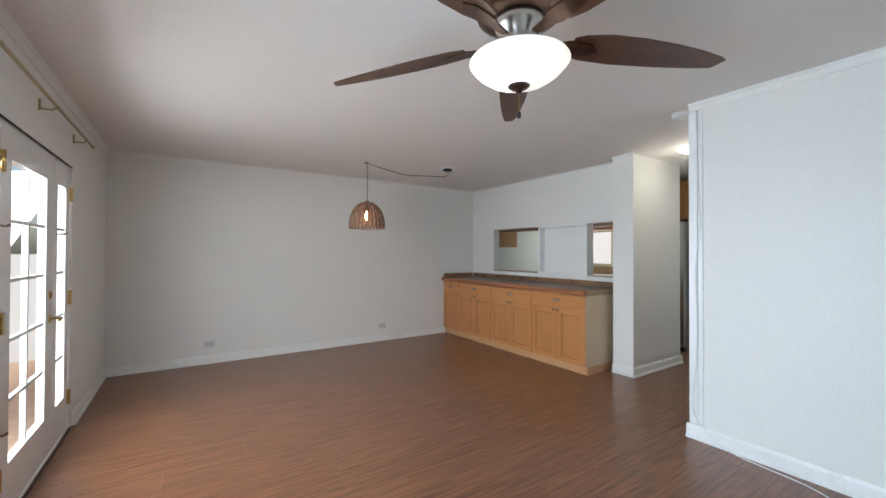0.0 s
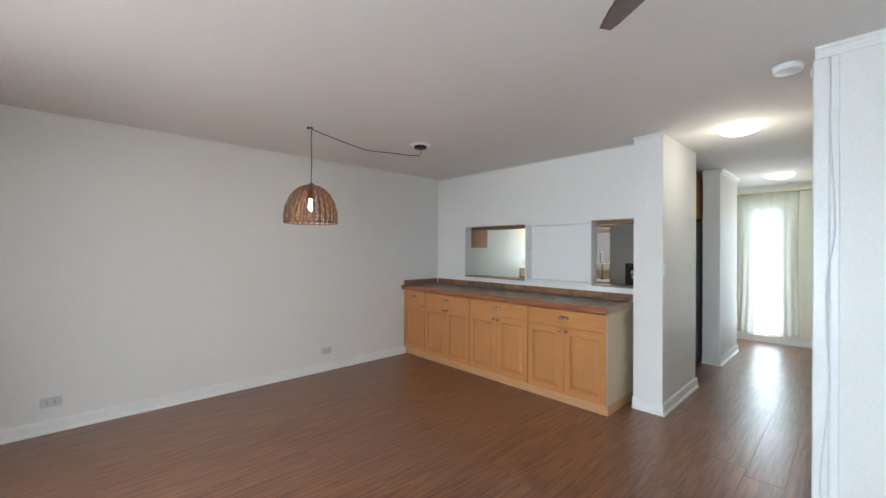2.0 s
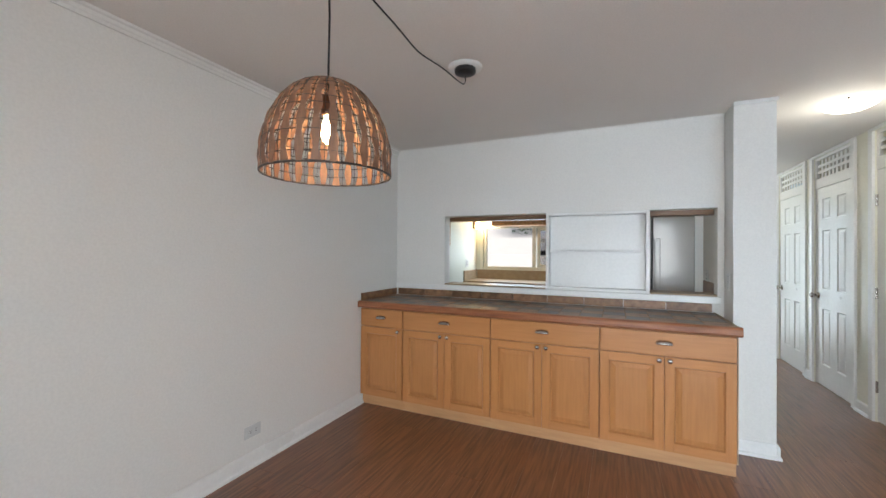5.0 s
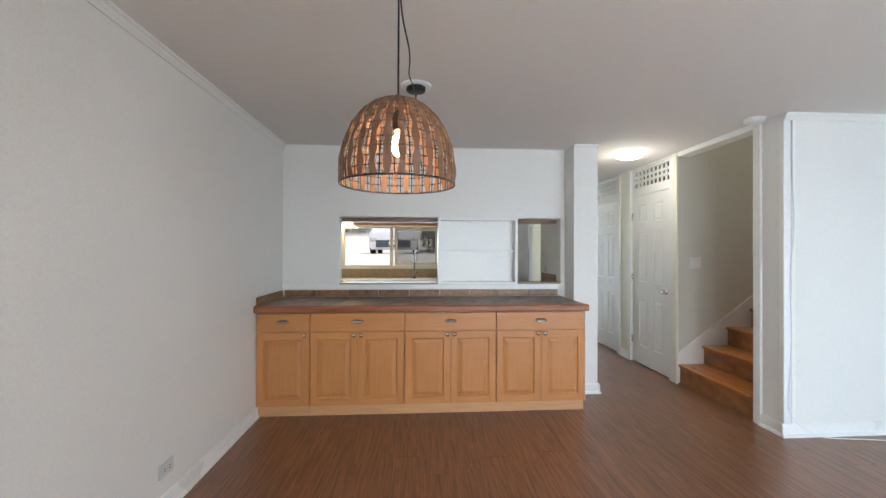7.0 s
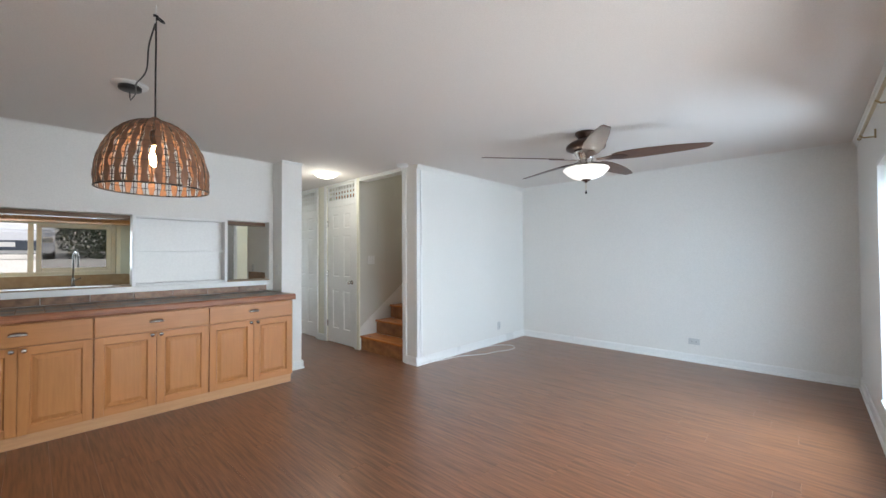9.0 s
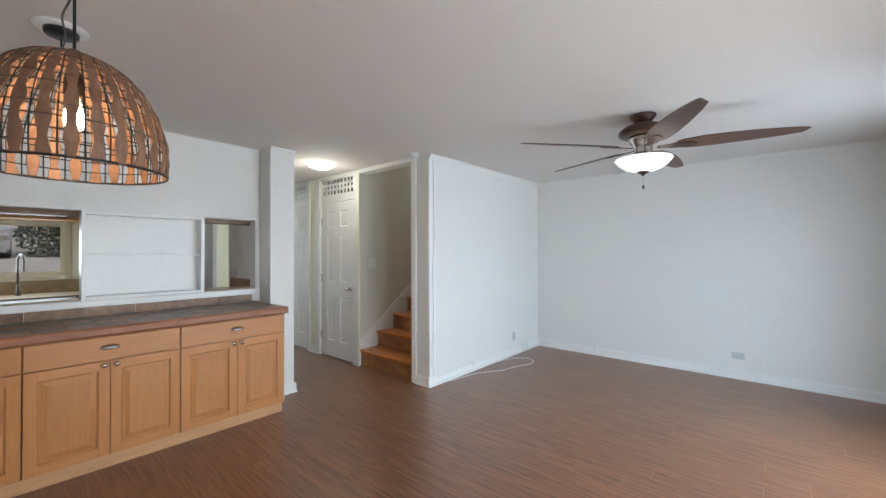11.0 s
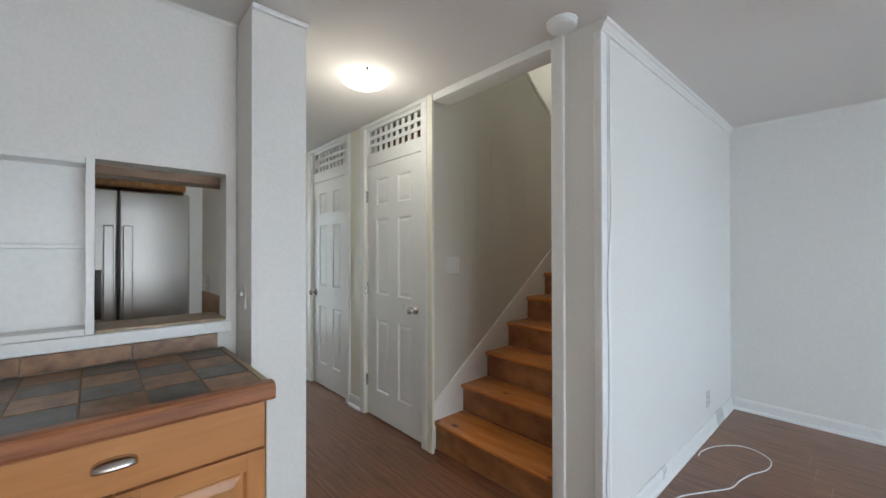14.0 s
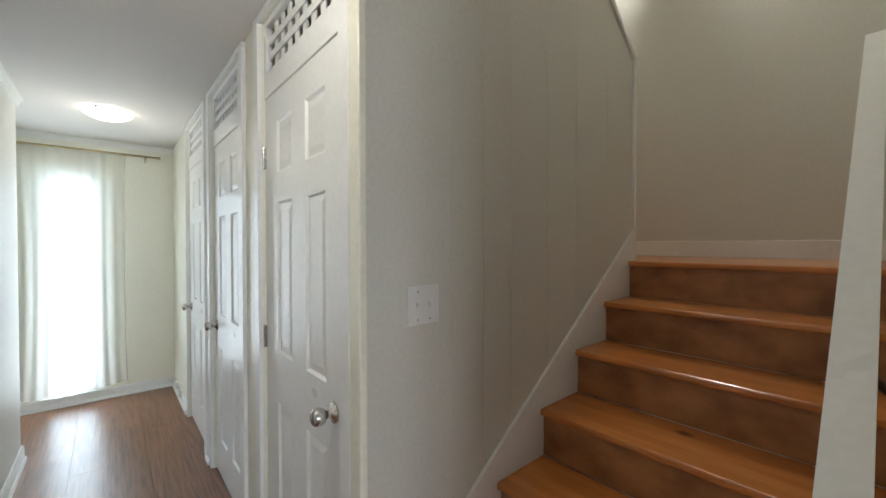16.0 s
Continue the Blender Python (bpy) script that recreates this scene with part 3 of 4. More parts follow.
def base_cabinet(y0, y1, doors, knob_side=0):
    c = thing("base_cabinet", (3.95, (y0 + y1) / 2, 0), "honey maple base cabinet with raised-panel doors under the tiled counter", "cabinet", "base cabinets")
    part("body", box(shape(), CF + 0.022, XE, y0 + 0.001, y1 - 0.001, 0.085, 0.848), MAPLE, c)
    part("plinth", box(shape(), 3.69, XE, y0, y1, 0.0, 0.085), PALE_MAPLE, c, "pale maple plinth")
    g = 0.004
    dr = part("drawer_front", box(shape(), CF, CF + 0.02, y0 + g, y1 - g, 0.692, 0.838, 0.003), MAPLE_H, c)
    cup_pull(dr, (y0 + y1) / 2, 0.772)
    if doors == 2:
        m = (y0 + y1) / 2
        cab_panel_door("door", y0 + g, m - 0.0015, 0.092, 0.684, c, m - 0.03)
        cab_panel_door("door", m + 0.0015, y1 - g, 0.092, 0.684, c, m + 0.03)
    else:
        cab_panel_door("door", y0 + g, y1 - g, 0.092, 0.684, c, y0 + 0.04)
    return c


first = base_cabinet(2.85, 3.612, 2)
copy_thing(first, pose(3.95, (2.85 + 3.612) / 2 + 0.762, 0))
copy_thing(first, pose(3.95, (2.85 + 3.612) / 2 + 1.524, 0))
base_cabinet(5.137, YN - 0.004, 1)
part("end_panel", box(shape(), CF + 0.004, XE - 0.001, 2.846, 2.850, 0.088, 0.848), PALE_END, first, "pale birch end panel")

counter = thing("countertop", (3.95, 4.2, 0.85), "slate and brown checkered tile countertop with redwood edge", "countertop")
part("substrate", box(shape(), 3.655, XE - 0.014, 2.862, YN - 0.002, 0.849, 0.9020), GROUT, counter, "tan grout bed")
bm = prism(shape(), [(3.654, 0.849), (3.654, 0.9065), (3.625, 0.9065), (3.615, 0.902), (3.610, 0.892), (3.610, 0.862), (3.614, 0.853), (3.622, 0.849)], "y", 2.834, YN - 0.002)
part("front_edge", bm, REDWOOD, counter, "rounded redwood front edge")
bm = prism(shape(), [(2.861, 0.849), (2.861, 0.9065), (2.846, 0.9065), (2.838, 0.902), (2.834, 0.892), (2.834, 0.862), (2.838, 0.853), (2.843, 0.849)], "x", 3.655, XE - 0.015)
part("end_edge", bm, TAN_TILE, counter, "narrow tan end edge")

# ---- display niche in the pass-through and its sills ----
niche = thing("display_shelf", (4.3, 3.67, 1.02), "white painted shallow shelf unit set into the wall opening", "shelf")
part("back_panel", box(shape(), XE + 0.095, XE + 0.118, 3.272, 4.068, 1.022, 1.678), TRIM, niche)
for a, b in ((3.272, 3.298), (4.042, 4.068)):
    part("side_panel", box(shape(), XE - 0.012, XE + 0.095, a, b, 1.022, 1.678, 0.002), TRIM, niche)
part("top_panel", box(shape(), XE - 0.012, XE + 0.095, 3.299, 4.041, 1.655, 1.678, 0.002), TRIM, niche)
part("bottom_panel", box(shape(), XE - 0.012, XE + 0.095, 3.299, 4.041, 1.022, 1.045, 0.002), TRIM, niche)
part("shelf", box(shape(), XE + 0.02, XE + 0.095, 3.299, 4.041, 1.342, 1.358, 0.002), TRIM, niche)
struct("trim", box(shape(), XE - 0.014, XE - 0.001, 2.81, YN - 0.001, 0.972, 1.019, 0.003), TRIM)
for a, b in ((2.832, 3.268), (4.072, 5.028)):
    struct("window_sill", box(shape(), XE - 0.006, XE + 0.22, a, b, 1.021, 1.034, 0.003), TAN_TILE, "tan tiled ledge in the wall opening")

# ---- woven pendant ----
PX, PY, PZ0, PZ1, PR = 1.80, 4.338, 1.576, 1.868, 0.203
pend = thing("pendant_lamp", (PX, PY, PZ0), "woven brown rattan dome pendant lamp with a bare glowing bulb", "lamp")


def dome(t):
    """Radius and height on the shade, t from the rim (0) to the crown (1)."""
    a = t * math.radians(84)
    return PR * (math.cos(a) ** 0.85 if t > 0.001 else 1.0) * (0.965 + 0.035 * min(1, t * 5)), PZ0 + (PZ1 - PZ0) * math.sin(a) / math.sin(math.radians(84))


shade = part("shade", tube(shape(), [(PX + dome(0)[0] * math.cos(2 * math.pi * i / 48), PY + dome(0)[0] * math.sin(2 * math.pi * i / 48), PZ0) for i in range(48)], 0.0035, 6, True), WIRE, pend, "dark wire shade frame", True)
NS = 28
for k in range(NS):
    a0 = 2 * math.pi * (k + 0.5) / NS
    bm = shape()
    prev = None
    steps = 22
    for i in range(steps + 1):
        t = 0.0 + 0.99 * i / steps
        r, z = dome(t)
        w = (0.0100 + 0.0034 * math.cos(2 * math.pi * (t * 5 + 0.5 * (k % 2)))) * (0.25 + 0.75 * r / PR) + 0.001
        da = w / max(r, 0.03)
        off = 0.0022 * (1 if k % 2 else -1) * math.cos(math.pi * t * 10)
        row = [bm.verts.new((PX + (r + off + o) * math.cos(a0 + s * da), PY + (r + off + o) * math.sin(a0 + s * da), z)) for o, s in ((0.0016, -1), (0.0016, 1), (-0.0016, 1), (-0.0016, -1))]
        if prev:
            for j in range(4):
                bm.faces.new((prev[j], prev[(j + 1) % 4], row[(j + 1) % 4], row[j]))
        else:
            bm.faces.new(row)
        prev = row
    bm.faces.new(prev)
    bmesh.ops.recalc_face_normals(bm, faces=bm.faces)
    part("slat", bm, RATTAN, shade)
bm = shape()
for i in range(1, 14):
    r, z = dome(i / 14.5)
    tube(bm, [(PX + (r - 0.001) * math.cos(2 * math.pi * j / 48), PY + (r - 0.001) * math.sin(2 * math.pi * j / 48), z) for j in range(48)], 0.0017, 4, True)
for k in range(NS):
    a0 = 2 * math.pi * k / NS
    tube(bm, [(PX + dome(t / 16)[0] * math.cos(a0), PY + dome(t / 16)[0] * math.sin(a0), dome(t / 16)[1]) for t in range(0, 16)], 0.0016, 4)
part("wire_weave", bm, WIRE, shade, "thin dark wire weave")
part("crown_cap", lathe(shape(), [(0, 0.018), (0.012, 0.017), (0.028, 0.004), (0.03, -0.002), (0, -0.002)], PX, PY, 24, PZ1), RATTAN, pend, "", True)
part("socket", lathe(shape(), [(0, 0), (0.010, 0), (0.019, -0.012), (0.021, -0.03), (0.021, -0.065), (0.018, -0.07), (0, -0.07)], PX, PY, 24, PZ1 - 0.035), BRONZE, pend, "dark socket", True)
part("bulb", lathe(shape(), [(0.011, 0), (0.012, -0.01), (0.016, -0.025), (0.021, -0.05), (0.021, -0.062), (0.016, -0.08), (0.007, -0.088), (0, -0.09)], PX, PY, 24, PZ1 - 0.105), BULB, pend, "glowing filament bulb", True)
HZ = H - 0.075
part("cord", tube(shape(), [(PX, PY, PZ1 - 0.04), (PX, PY, PZ1 + 0.05), (PX + 0.003, PY, 2.08), (PX - 0.003, PY, 2.20), (PX + 0.002, PY, HZ - 0.012), (PX, PY, HZ + 0.004)], 0.0035), BLACK, pend, "black cord")
hook = [(PX, PY, H), (PX, PY, HZ + 0.045), (PX - 0.012, PY + 0.004, HZ + 0.034), (PX - 0.014, PY + 0.006, HZ + 0.014), (PX, PY + 0.004, HZ - 0.002), (PX + 0.013, PY, HZ + 0.008), (PX + 0.012, PY, HZ + 0.020)]
part("ceiling_hook", tube(shape(), hook, 0.0025), WHITE_PLASTIC, pend, "white ceiling hook")
knot = [(PX + 0.020 * math.cos(a) - 0.016, PY + 0.018 * math.sin(a) - 0.008, HZ + 0.010 + 0.012 * math.sin(a + 0.6) + 0.003 * (a / 6.0)) for a in [0.45 * k for k in range(21)]]
part("cord_loop", tube(shape(), knot, 0.0035), BLACK, pend, "cord wound round the hook", True)
CX, CY = 2.852, 4.283
bm = shape()
pts = []
for i in range(25):
    u = i / 24
    sag = -0.045 * u - 0.055 * math.sin(math.pi * u ** 0.9) + 0.009 * math.sin(11 * u) * math.sin(math.pi * u)
    pts.append((PX + (CX - PX - 0.03) * u, PY + (CY - PY) * u + 0.010 * math.sin(13 * u) * math.sin(math.pi * u), HZ + 0.012 + sag))
pts.append((CX - 0.008, CY, H - 0.092))
pts.append((CX + 0.004, CY, H - 0.080))
pts.append((CX + 0.004, CY, H - 0.045))
part("cord", tube(bm, pts, 0.0035), BLACK, pend)
part("canopy", lathe(shape(), [(0, -0.040), (0.045, -0.039), (0.058, -0.034), (0.060, -0.026), (0.060, -0.012), (0, -0.012)], CX, CY, 32, H), BLACK, pend, "black ceiling canopy", True)
part("medallion", lathe(shape(), [(0, -0.013), (0.085, -0.013), (0.092, -0.008), (0.095, 0), (0, 0)], CX, CY, 40, H), WHITE_PLASTIC, pend, "white round ceiling plate", True)

# ---- ceiling fan ----
FX, FY = 1.19, 1.35
fan = thing("ceiling_fan", (FX, FY, H), "five-blade dark walnut ceiling fan with a frosted bowl light", "fan")
part("canopy", lathe(shape(), [(0, 0), (0.088, 0), (0.09, -0.012), (0.078, -0.03), (0.066, -0.04), (0.062, -0.06), (0, -0.06)], FX, FY, 40, H), BRONZE, fan, "", True)
part("motor_housing", lathe(shape(), [(0, -0.06), (0.066, -0.06), (0.085, -0.068), (0.125, -0.085), (0.158, -0.108), (0.168, -0.128), (0.162, -0.146), (0.135, -0.158), (0, -0.158)], FX, FY, 48, H), BRONZE, fan, "dark bronze motor housing", True)
part("fitter", lathe(shape(), [(0, -0.158), (0.095, -0.158), (0.10, -0.175), (0.088, -0.20), (0.070, -0.225), (0.060, -0.27), (0.085, -0.30), (0.10, -0.318), (0, -0.318)], FX, FY, 40, H), NICKEL, fan, "bright nickel fitter", True)
part("bowl", lathe(shape(), [(0.180, -0.325), (0.188, -0.320), (0.193, -0.328), (0.184, -0.340), (0.160, -0.366), (0.122, -0.392), (0.078, -0.410), (0.04, -0.417), (0, -0.419)], FX, FY, 48, H), FAN_GLASS, fan, "frosted white glass bowl, lit", True)
part("finial", lathe(shape(), [(0, -0.412), (0.04, -0.411), (0.043, -0.418), (0.030, -0.428), (0.012, -0.434), (0.012, -0.444), (0, -0.446)], FX, FY, 24, H), BRONZE, fan, "dark finial", True)
part("pull_chain", tube(shape(), [(FX, FY, H - 0.44), (FX, FY, H - 0.515)], 0.0015, 6), BRASS, fan)
part("pull_knob", lathe(shape(), [(0, -0.513), (0.006, -0.516), (0.009, -0.528), (0.007, -0.541), (0, -0.543)], FX, FY, 16, H), BLACK, fan, "", True)
for k in range(5):
    ang = radians(-23.0 + 72 * k)
    turn = Matrix.Translation((FX, FY, H - 0.240)) @ Matrix.Rotation(ang, 4, "Z") @ Matrix.Rotation(radians(-13), 4, "X")
    bm = shape()
    outline = [(0.215, -0.048), (0.26, -0.066), (0.36, -0.082), (0.50, -0.084), (0.66, -0.074), (0.80, -0.056), (0.90, -0.036), (0.93, -0.022), (0.90, 0.030), (0.80, 0.046), (0.62, 0.062), (0.42, 0.072), (0.28, 0.066), (0.215, 0.048)]
    prism(bm, outline, "z", -0.003, 0.003)
    bmesh.ops.bevel(bm, geom=[e for e in bm.edges if abs(e.verts[0].co.z - e.verts[1].co.z) < 1e-6], offset=0.0015, segments=1, affect="EDGES")
    bmesh.ops.transform(bm, matrix=turn, verts=bm.verts)
    blade = part("blade", bm, BLADE, fan, "tapered walnut blade")
    bm = shape()
    prism(bm, [(0.09, -0.014), (0.16, -0.020), (0.20, -0.036), (0.30, -0.030), (0.335, 0.0), (0.30, 0.030), (0.20, 0.036), (0.16, 0.020), (0.09, 0.014)], "z", -0.010, -0.0035)
    bmesh.ops.transform(bm, matrix=turn, verts=bm.verts)
    part("blade_iron", bm, BRONZE, blade, "dark blade bracket")

# ---- hall ceiling lights, smoke alarm ----
def dome_light(x, y):
    d = thing("ceiling_light", (x, y, H), "round frosted glass dome ceiling light, lit", "lamp", "hall ceiling lights")
    part("pan", lathe(shape(), [(0, 0), (0.105, 0), (0.108, -0.007), (0.09, -0.011), (0, -0.011)], x, y, 40, H), WHITE_PLASTIC, d, "", True)
    part("bowl", lathe(shape(), [(0.138, -0.013), (0.143, -0.017), (0.130, -0.032), (0.10, -0.048), (0.06, -0.060), (0.03, -0.065), (0, -0.066)], x, y, 48, H), HALL_GLASS, d, "frosted glass bowl, lit", True)
    for k in range(3):
        a = 2 * math.pi * k / 3 + 0.6
        part("clip", box(shape(), x + 0.138 * math.cos(a) - 0.006, x + 0.138 * math.cos(a) + 0.006, y + 0.138 * math.sin(a) - 0.006, y + 0.138 * math.sin(a) + 0.006, H - 0.025, H - 0.004, 0.002), BRONZE, d, "small dark clip")


dome_light(4.332, 2.078)
dome_light(7.03, 2.10)
alarm = thing("smoke_alarm", (3.25, 1.70, H), "white round smoke alarm on the ceiling", "smoke alarm")
part("base", lathe(shape(), [(0, 0), (0.068, 0), (0.068, -0.012), (0, -0.012)], 3.25, 1.70, 40, H), WHITE_PLASTIC, alarm, "", True)
part("cover", lathe(shape(), [(0.064, -0.013), (0.064, -0.026), (0.056, -0.034), (0.02, -0.037), (0, -0.037)], 3.25, 1.70, 40, H), WHITE_PLASTIC, alarm, "", True)


# ---- plates ----
def plate(name, m, label, gangs=1, outlet=True):
    """A wall plate in its own place facing -y, then turned by m."""
    t = new(name)
    t.matrix_world = m
    tagged(t, label, "outlet" if outlet else "switch", "outlets" if outlet else "switches")
    w = 0.036 + 0.023 * (gangs - 1)
    def local(nm, bm, mt, lab=""):
        me = bpy.data.meshes.new(nm)
        bm.to_mesh(me), bm.free()
        me.materials.append(mt)
        ob = new(nm, me)
        ob.parent = t
        if lab:
            ob["label"] = lab
        return ob
    local("plate", box(shape(), -w, w, -0.006, 0, -0.058, 0.058, 0.002), OUTLET_PLASTIC if outlet else WHITE_PLASTIC)
    for g in range(gangs):
        cx = (g - (gangs - 1) / 2) * 0.046
        if outlet:
            for z in (-0.020, 0.020):
                local("socket", box(shape(), cx - 0.016, cx + 0.016, -0.009, -0.004, z - 0.014, z + 0.014, 0.003), OUTLET_PLASTIC)
                local("slot", box(shape(), cx - 0.008, cx - 0.005, -0.0095, -0.006, z - 0.005, z + 0.006), DARK)
                local("slot", box(shape(), cx + 0.005, cx + 0.008, -0.0095, -0.006, z - 0.005, z + 0.006), DARK)
        else:
            local("rocker", box(shape(), cx - 0.006, cx + 0.006, -0.016, -0.004, -0.004, 0.012, 0.002), WHITE_PLASTIC)
            for z in (-0.042, 0.042):
                local("screw", box(shape(), cx - 0.0025, cx + 0.0025, -0.0068, -0.005, z - 0.0025, z + 0.0025), NICKEL)
    return t


plate("outlet", pose(0.353, YN, 0.227, 0, 90, 0), "white sideways outlet plate low on the white wall")
plate("outlet", pose(2.554, YN, 0.221, 0, 90, 0), "white sideways outlet plate low on the white wall")
plate("outlet", pose(0.779, YS, 0.245, 0, 90, 180), "white sideways outlet plate low on the white wall")
plate("outlet", pose(XP, -0.06, 0.247, 0, 0, -90), "white outlet plate beside the loose cable")
plate("light_switch", pose(XS, 1.387, 1.234, 0, 0, -90), "white double light switch on the grey stair wall", 2, False)
plate("light_switch", pose(4.105, YH, 1.215, 0, 0, 0), "white light switch on the hall side of the column", 1, False)
plate("light_switch", pose(4.86, YH, 1.20, 0, 0, 0), "white light switch beside the kitchen doorway", 1, False)
plate("light_switch", pose(4.16, 2.785, 1.14, 0, 0, 180), "white light switch on the column by the counter", 1, False)
plate("outlet", pose(4.86, 2.785, 1.14, 0, 0, 180), "white outlet plate on the kitchen wall")

# ---- loose cable ----
cable = [(XP - 0.018, 1.54, H - 0.06), (XP - 0.016, 1.535, 1.9), (XP - 0.012, 1.52, 1.5), (XP - 0.012, 1.55, 1.2), (XP - 0.012, 1.54, 0.7), (XP - 0.012, 1.568, 0.28), (XP - 0.02, 1.555, 0.17), (XP - 0.03, 1.49, 0.09), (XP - 0.04, 1.40, 0.03), (3.078, 1.29, 0.005)]
cable += [(3.055, 1.16, 0.005), (3.02, 0.94, 0.005), (2.93, 0.77, 0.005), (2.85, 0.63, 0.005), (2.83, 0.50, 0.005), (2.80, 0.38, 0.005), (2.745, 0.24, 0.005), (2.75, 0.10, 0.005), (2.83, 0.02, 0.005), (2.93, 0.02, 0.005), (3.03, 0.14, 0.005), (3.075, 0.28, 0.005), (3.07, 0.38, 0.012)]


def smooth_path(pts, n=6):
    out = []
    for i in range(len(pts) - 1):
        p0, p1, p2, p3 = (Vector(pts[max(0, min(len(pts) - 1, i + k))]) for k in (-1, 0, 1, 2))
        for j in range(n):
            u = j / n
            out.append(0.5 * ((2 * p1) + (p2 - p0) * u + (2 * p0 - 5 * p1 + 4 * p2 - p3) * u * u + (3 * p1 - p0 - 3 * p2 + p3) * u ** 3))
    out.append(Vector(pts[-1]))
    return out


ob = tagged(part("cable", tube(shape(), smooth_path(cable), 0.0035), WHITE_PLASTIC, None, "", True), "loose white coaxial cable hanging down the wall onto the floor", "cable")

# ---- french doors, living room window, curtain rods ----
def glazed_leaf(name, y0, y1, z0, z1, stile, top, bottom, cols, rows, parent):
    x0, x1 = XW - 0.05, XW - 0.008
    bm = shape()
    box(bm, x0, x1, y0, y0 + stile, z0, z1, 0.003), box(bm, x0, x1, y1 - stile, y1, z0, z1, 0.003)
    box(bm, x0 + 0.001, x1 - 0.001, y0 + stile, y1 - stile, z0, z0 + bottom), box(bm, x0 + 0.001, x1 - 0.001, y0 + stile, y1 - stile, z1 - top, z1)
    leaf = part(name, bm, TRIM, parent)
    a, b, c, d = y0 + stile, y1 - stile, z0 + bottom, z1 - top
    xm = (x0 + x1) / 2
    for i in range(1, cols):
        y = a + (b - a) * i / cols
        part("glazing_bar", box(shape(), xm - 0.014, xm + 0.014, y - 0.010, y + 0.010, c, d, 0.003), TRIM, leaf)
    for i in range(1, rows):
        z = c + (d - c) * i / rows
        part("glazing_bar", box(shape(), xm - 0.012, xm + 0.012, a, b, z - 0.010, z + 0.010, 0.003), TRIM, leaf)
    for i in range(cols):
        for j in range(rows):
            g = part("pane", box(shape(), xm - 0.002, xm + 0.002, a + (b - a) * i / cols, a + (b - a) * (i + 1) / cols, c + (d - c) * j / rows, c + (d - c) * (j + 1) / rows), GLASS, leaf)
            g.visible_shadow = False
    return leaf


door = thing("door_1", (XW, 3.1, 0.02), "white glazed french doors with brass hinges, closed", "door", kind="structure")
la = glazed_leaf("leaf", 2.06, 2.855, 0.03, 1.915, 0.14, 0.165, 0.24, 2, 5, door)
lb = glazed_leaf("leaf", 2.865, 3.72, 0.03, 1.915, 0.14, 0.165, 0.24, 2, 5, door)
lc = glazed_leaf("leaf", 3.73, 4.12, 0.03, 1.915, 0.09, 0.165, 0.24, 1, 5, door)
for leaf, y in ((lb, 2.862), (lc, 4.122)):
    for z in (0.25, 0.97, 1.72):
        bm = box(shape(), XW - 0.010, XW + 0.002, y - 0.018, y + 0.018, z - 0.05, z + 0.05, 0.001)
        tube(bm, [(XW + 0.005, y, z - 0.052), (XW + 0.005, y, z + 0.052)], 0.006)
        part("hinge", bm, BRASS, leaf, "brass hinge")
for leaf, y, z in ((lb, 2.80, 1.42), (lb, 2.80, 0.48), (lc, 3.78, 1.42)):
    part("door_hook", tube(shape(), [(XW - 0.008, y, z), (XW + 0.03, y, z - 0.004), (XW + 0.045, y, z + 0.006)], 0.005), BRONZE, leaf, "dark metal hook")
bm = lathe(shape(), [(0, 0), (0.026, 0), (0.026, 0.005), (0.012, 0.010), (0, 0.012)], 0, 0, 24)
bmesh.ops.rotate(bm, verts=bm.verts, cent=(0, 0, 0), matrix=Matrix.Rotation(radians(90), 3, "Y"))
lock = bm.copy()
bmesh.ops.translate(bm, verts=bm.verts, vec=(XW - 0.008, 3.665, 0.88))
tube(bm, [(XW, 3.665, 0.88), (XW + 0.045, 3.665, 0.88), (XW + 0.05, 3.655, 0.88), (XW + 0.05, 3.57, 0.875)], 0.008)
part("lever_handle", bm, BRASS, lb, "polished brass lever", True)
bmesh.ops.translate(lock, verts=lock.verts, vec=(XW - 0.008, 3.665, 1.03))
part("deadbolt", lock, BRASS, lb, "brass deadbolt", True)
bm = shape()
box(bm, XW - 0.13, XW - 0.002, 2.021, 2.052, 0.02, 1.93), box(bm, XW - 0.13, XW - 0.002, 4.128, 4.159, 0.02, 1.93), box(bm, XW - 0.13, XW - 0.002, 2.053, 4.127, 1.918, 1.93)
struct("door_frame", bm, TRIM)
struct("trim", box(shape(), XW, XW + 0.004, 2.0, 4.13, 1.914, 1.922), DARK)
struct("door_threshold", box(shape(), XW - 0.14, XW + 0.01, 2.03, 4.15, -0.011, 0.018, 0.004), BRONZE)

win = thing("window_1", (XW, 1.22, 0.27), "tall white double-hung window with a deep sill", "window", kind="structure")
y0, y1, z0, z1 = LW
xs = XW - 0.075
part("window_sill", box(shape(), XW - 0.135, XW + 0.02, y0 + 0.001, y1 - 0.001, z0 + 0.001, z0 + 0.022, 0.004), TRIM, win)
fr = shape()
for a, b, c, d in ((y0, y0 + 0.04, z0 + 0.023, z1), (y1 - 0.04, y1, z0 + 0.023, z1), (y0 + 0.041, y1 - 0.041, z1 - 0.04, z1)):
    box(fr, XW - 0.125, xs + 0.004, a + 0.001, b - 0.001, c, d - 0.001, 0.003)
part("window_frame", fr, TRIM, win)
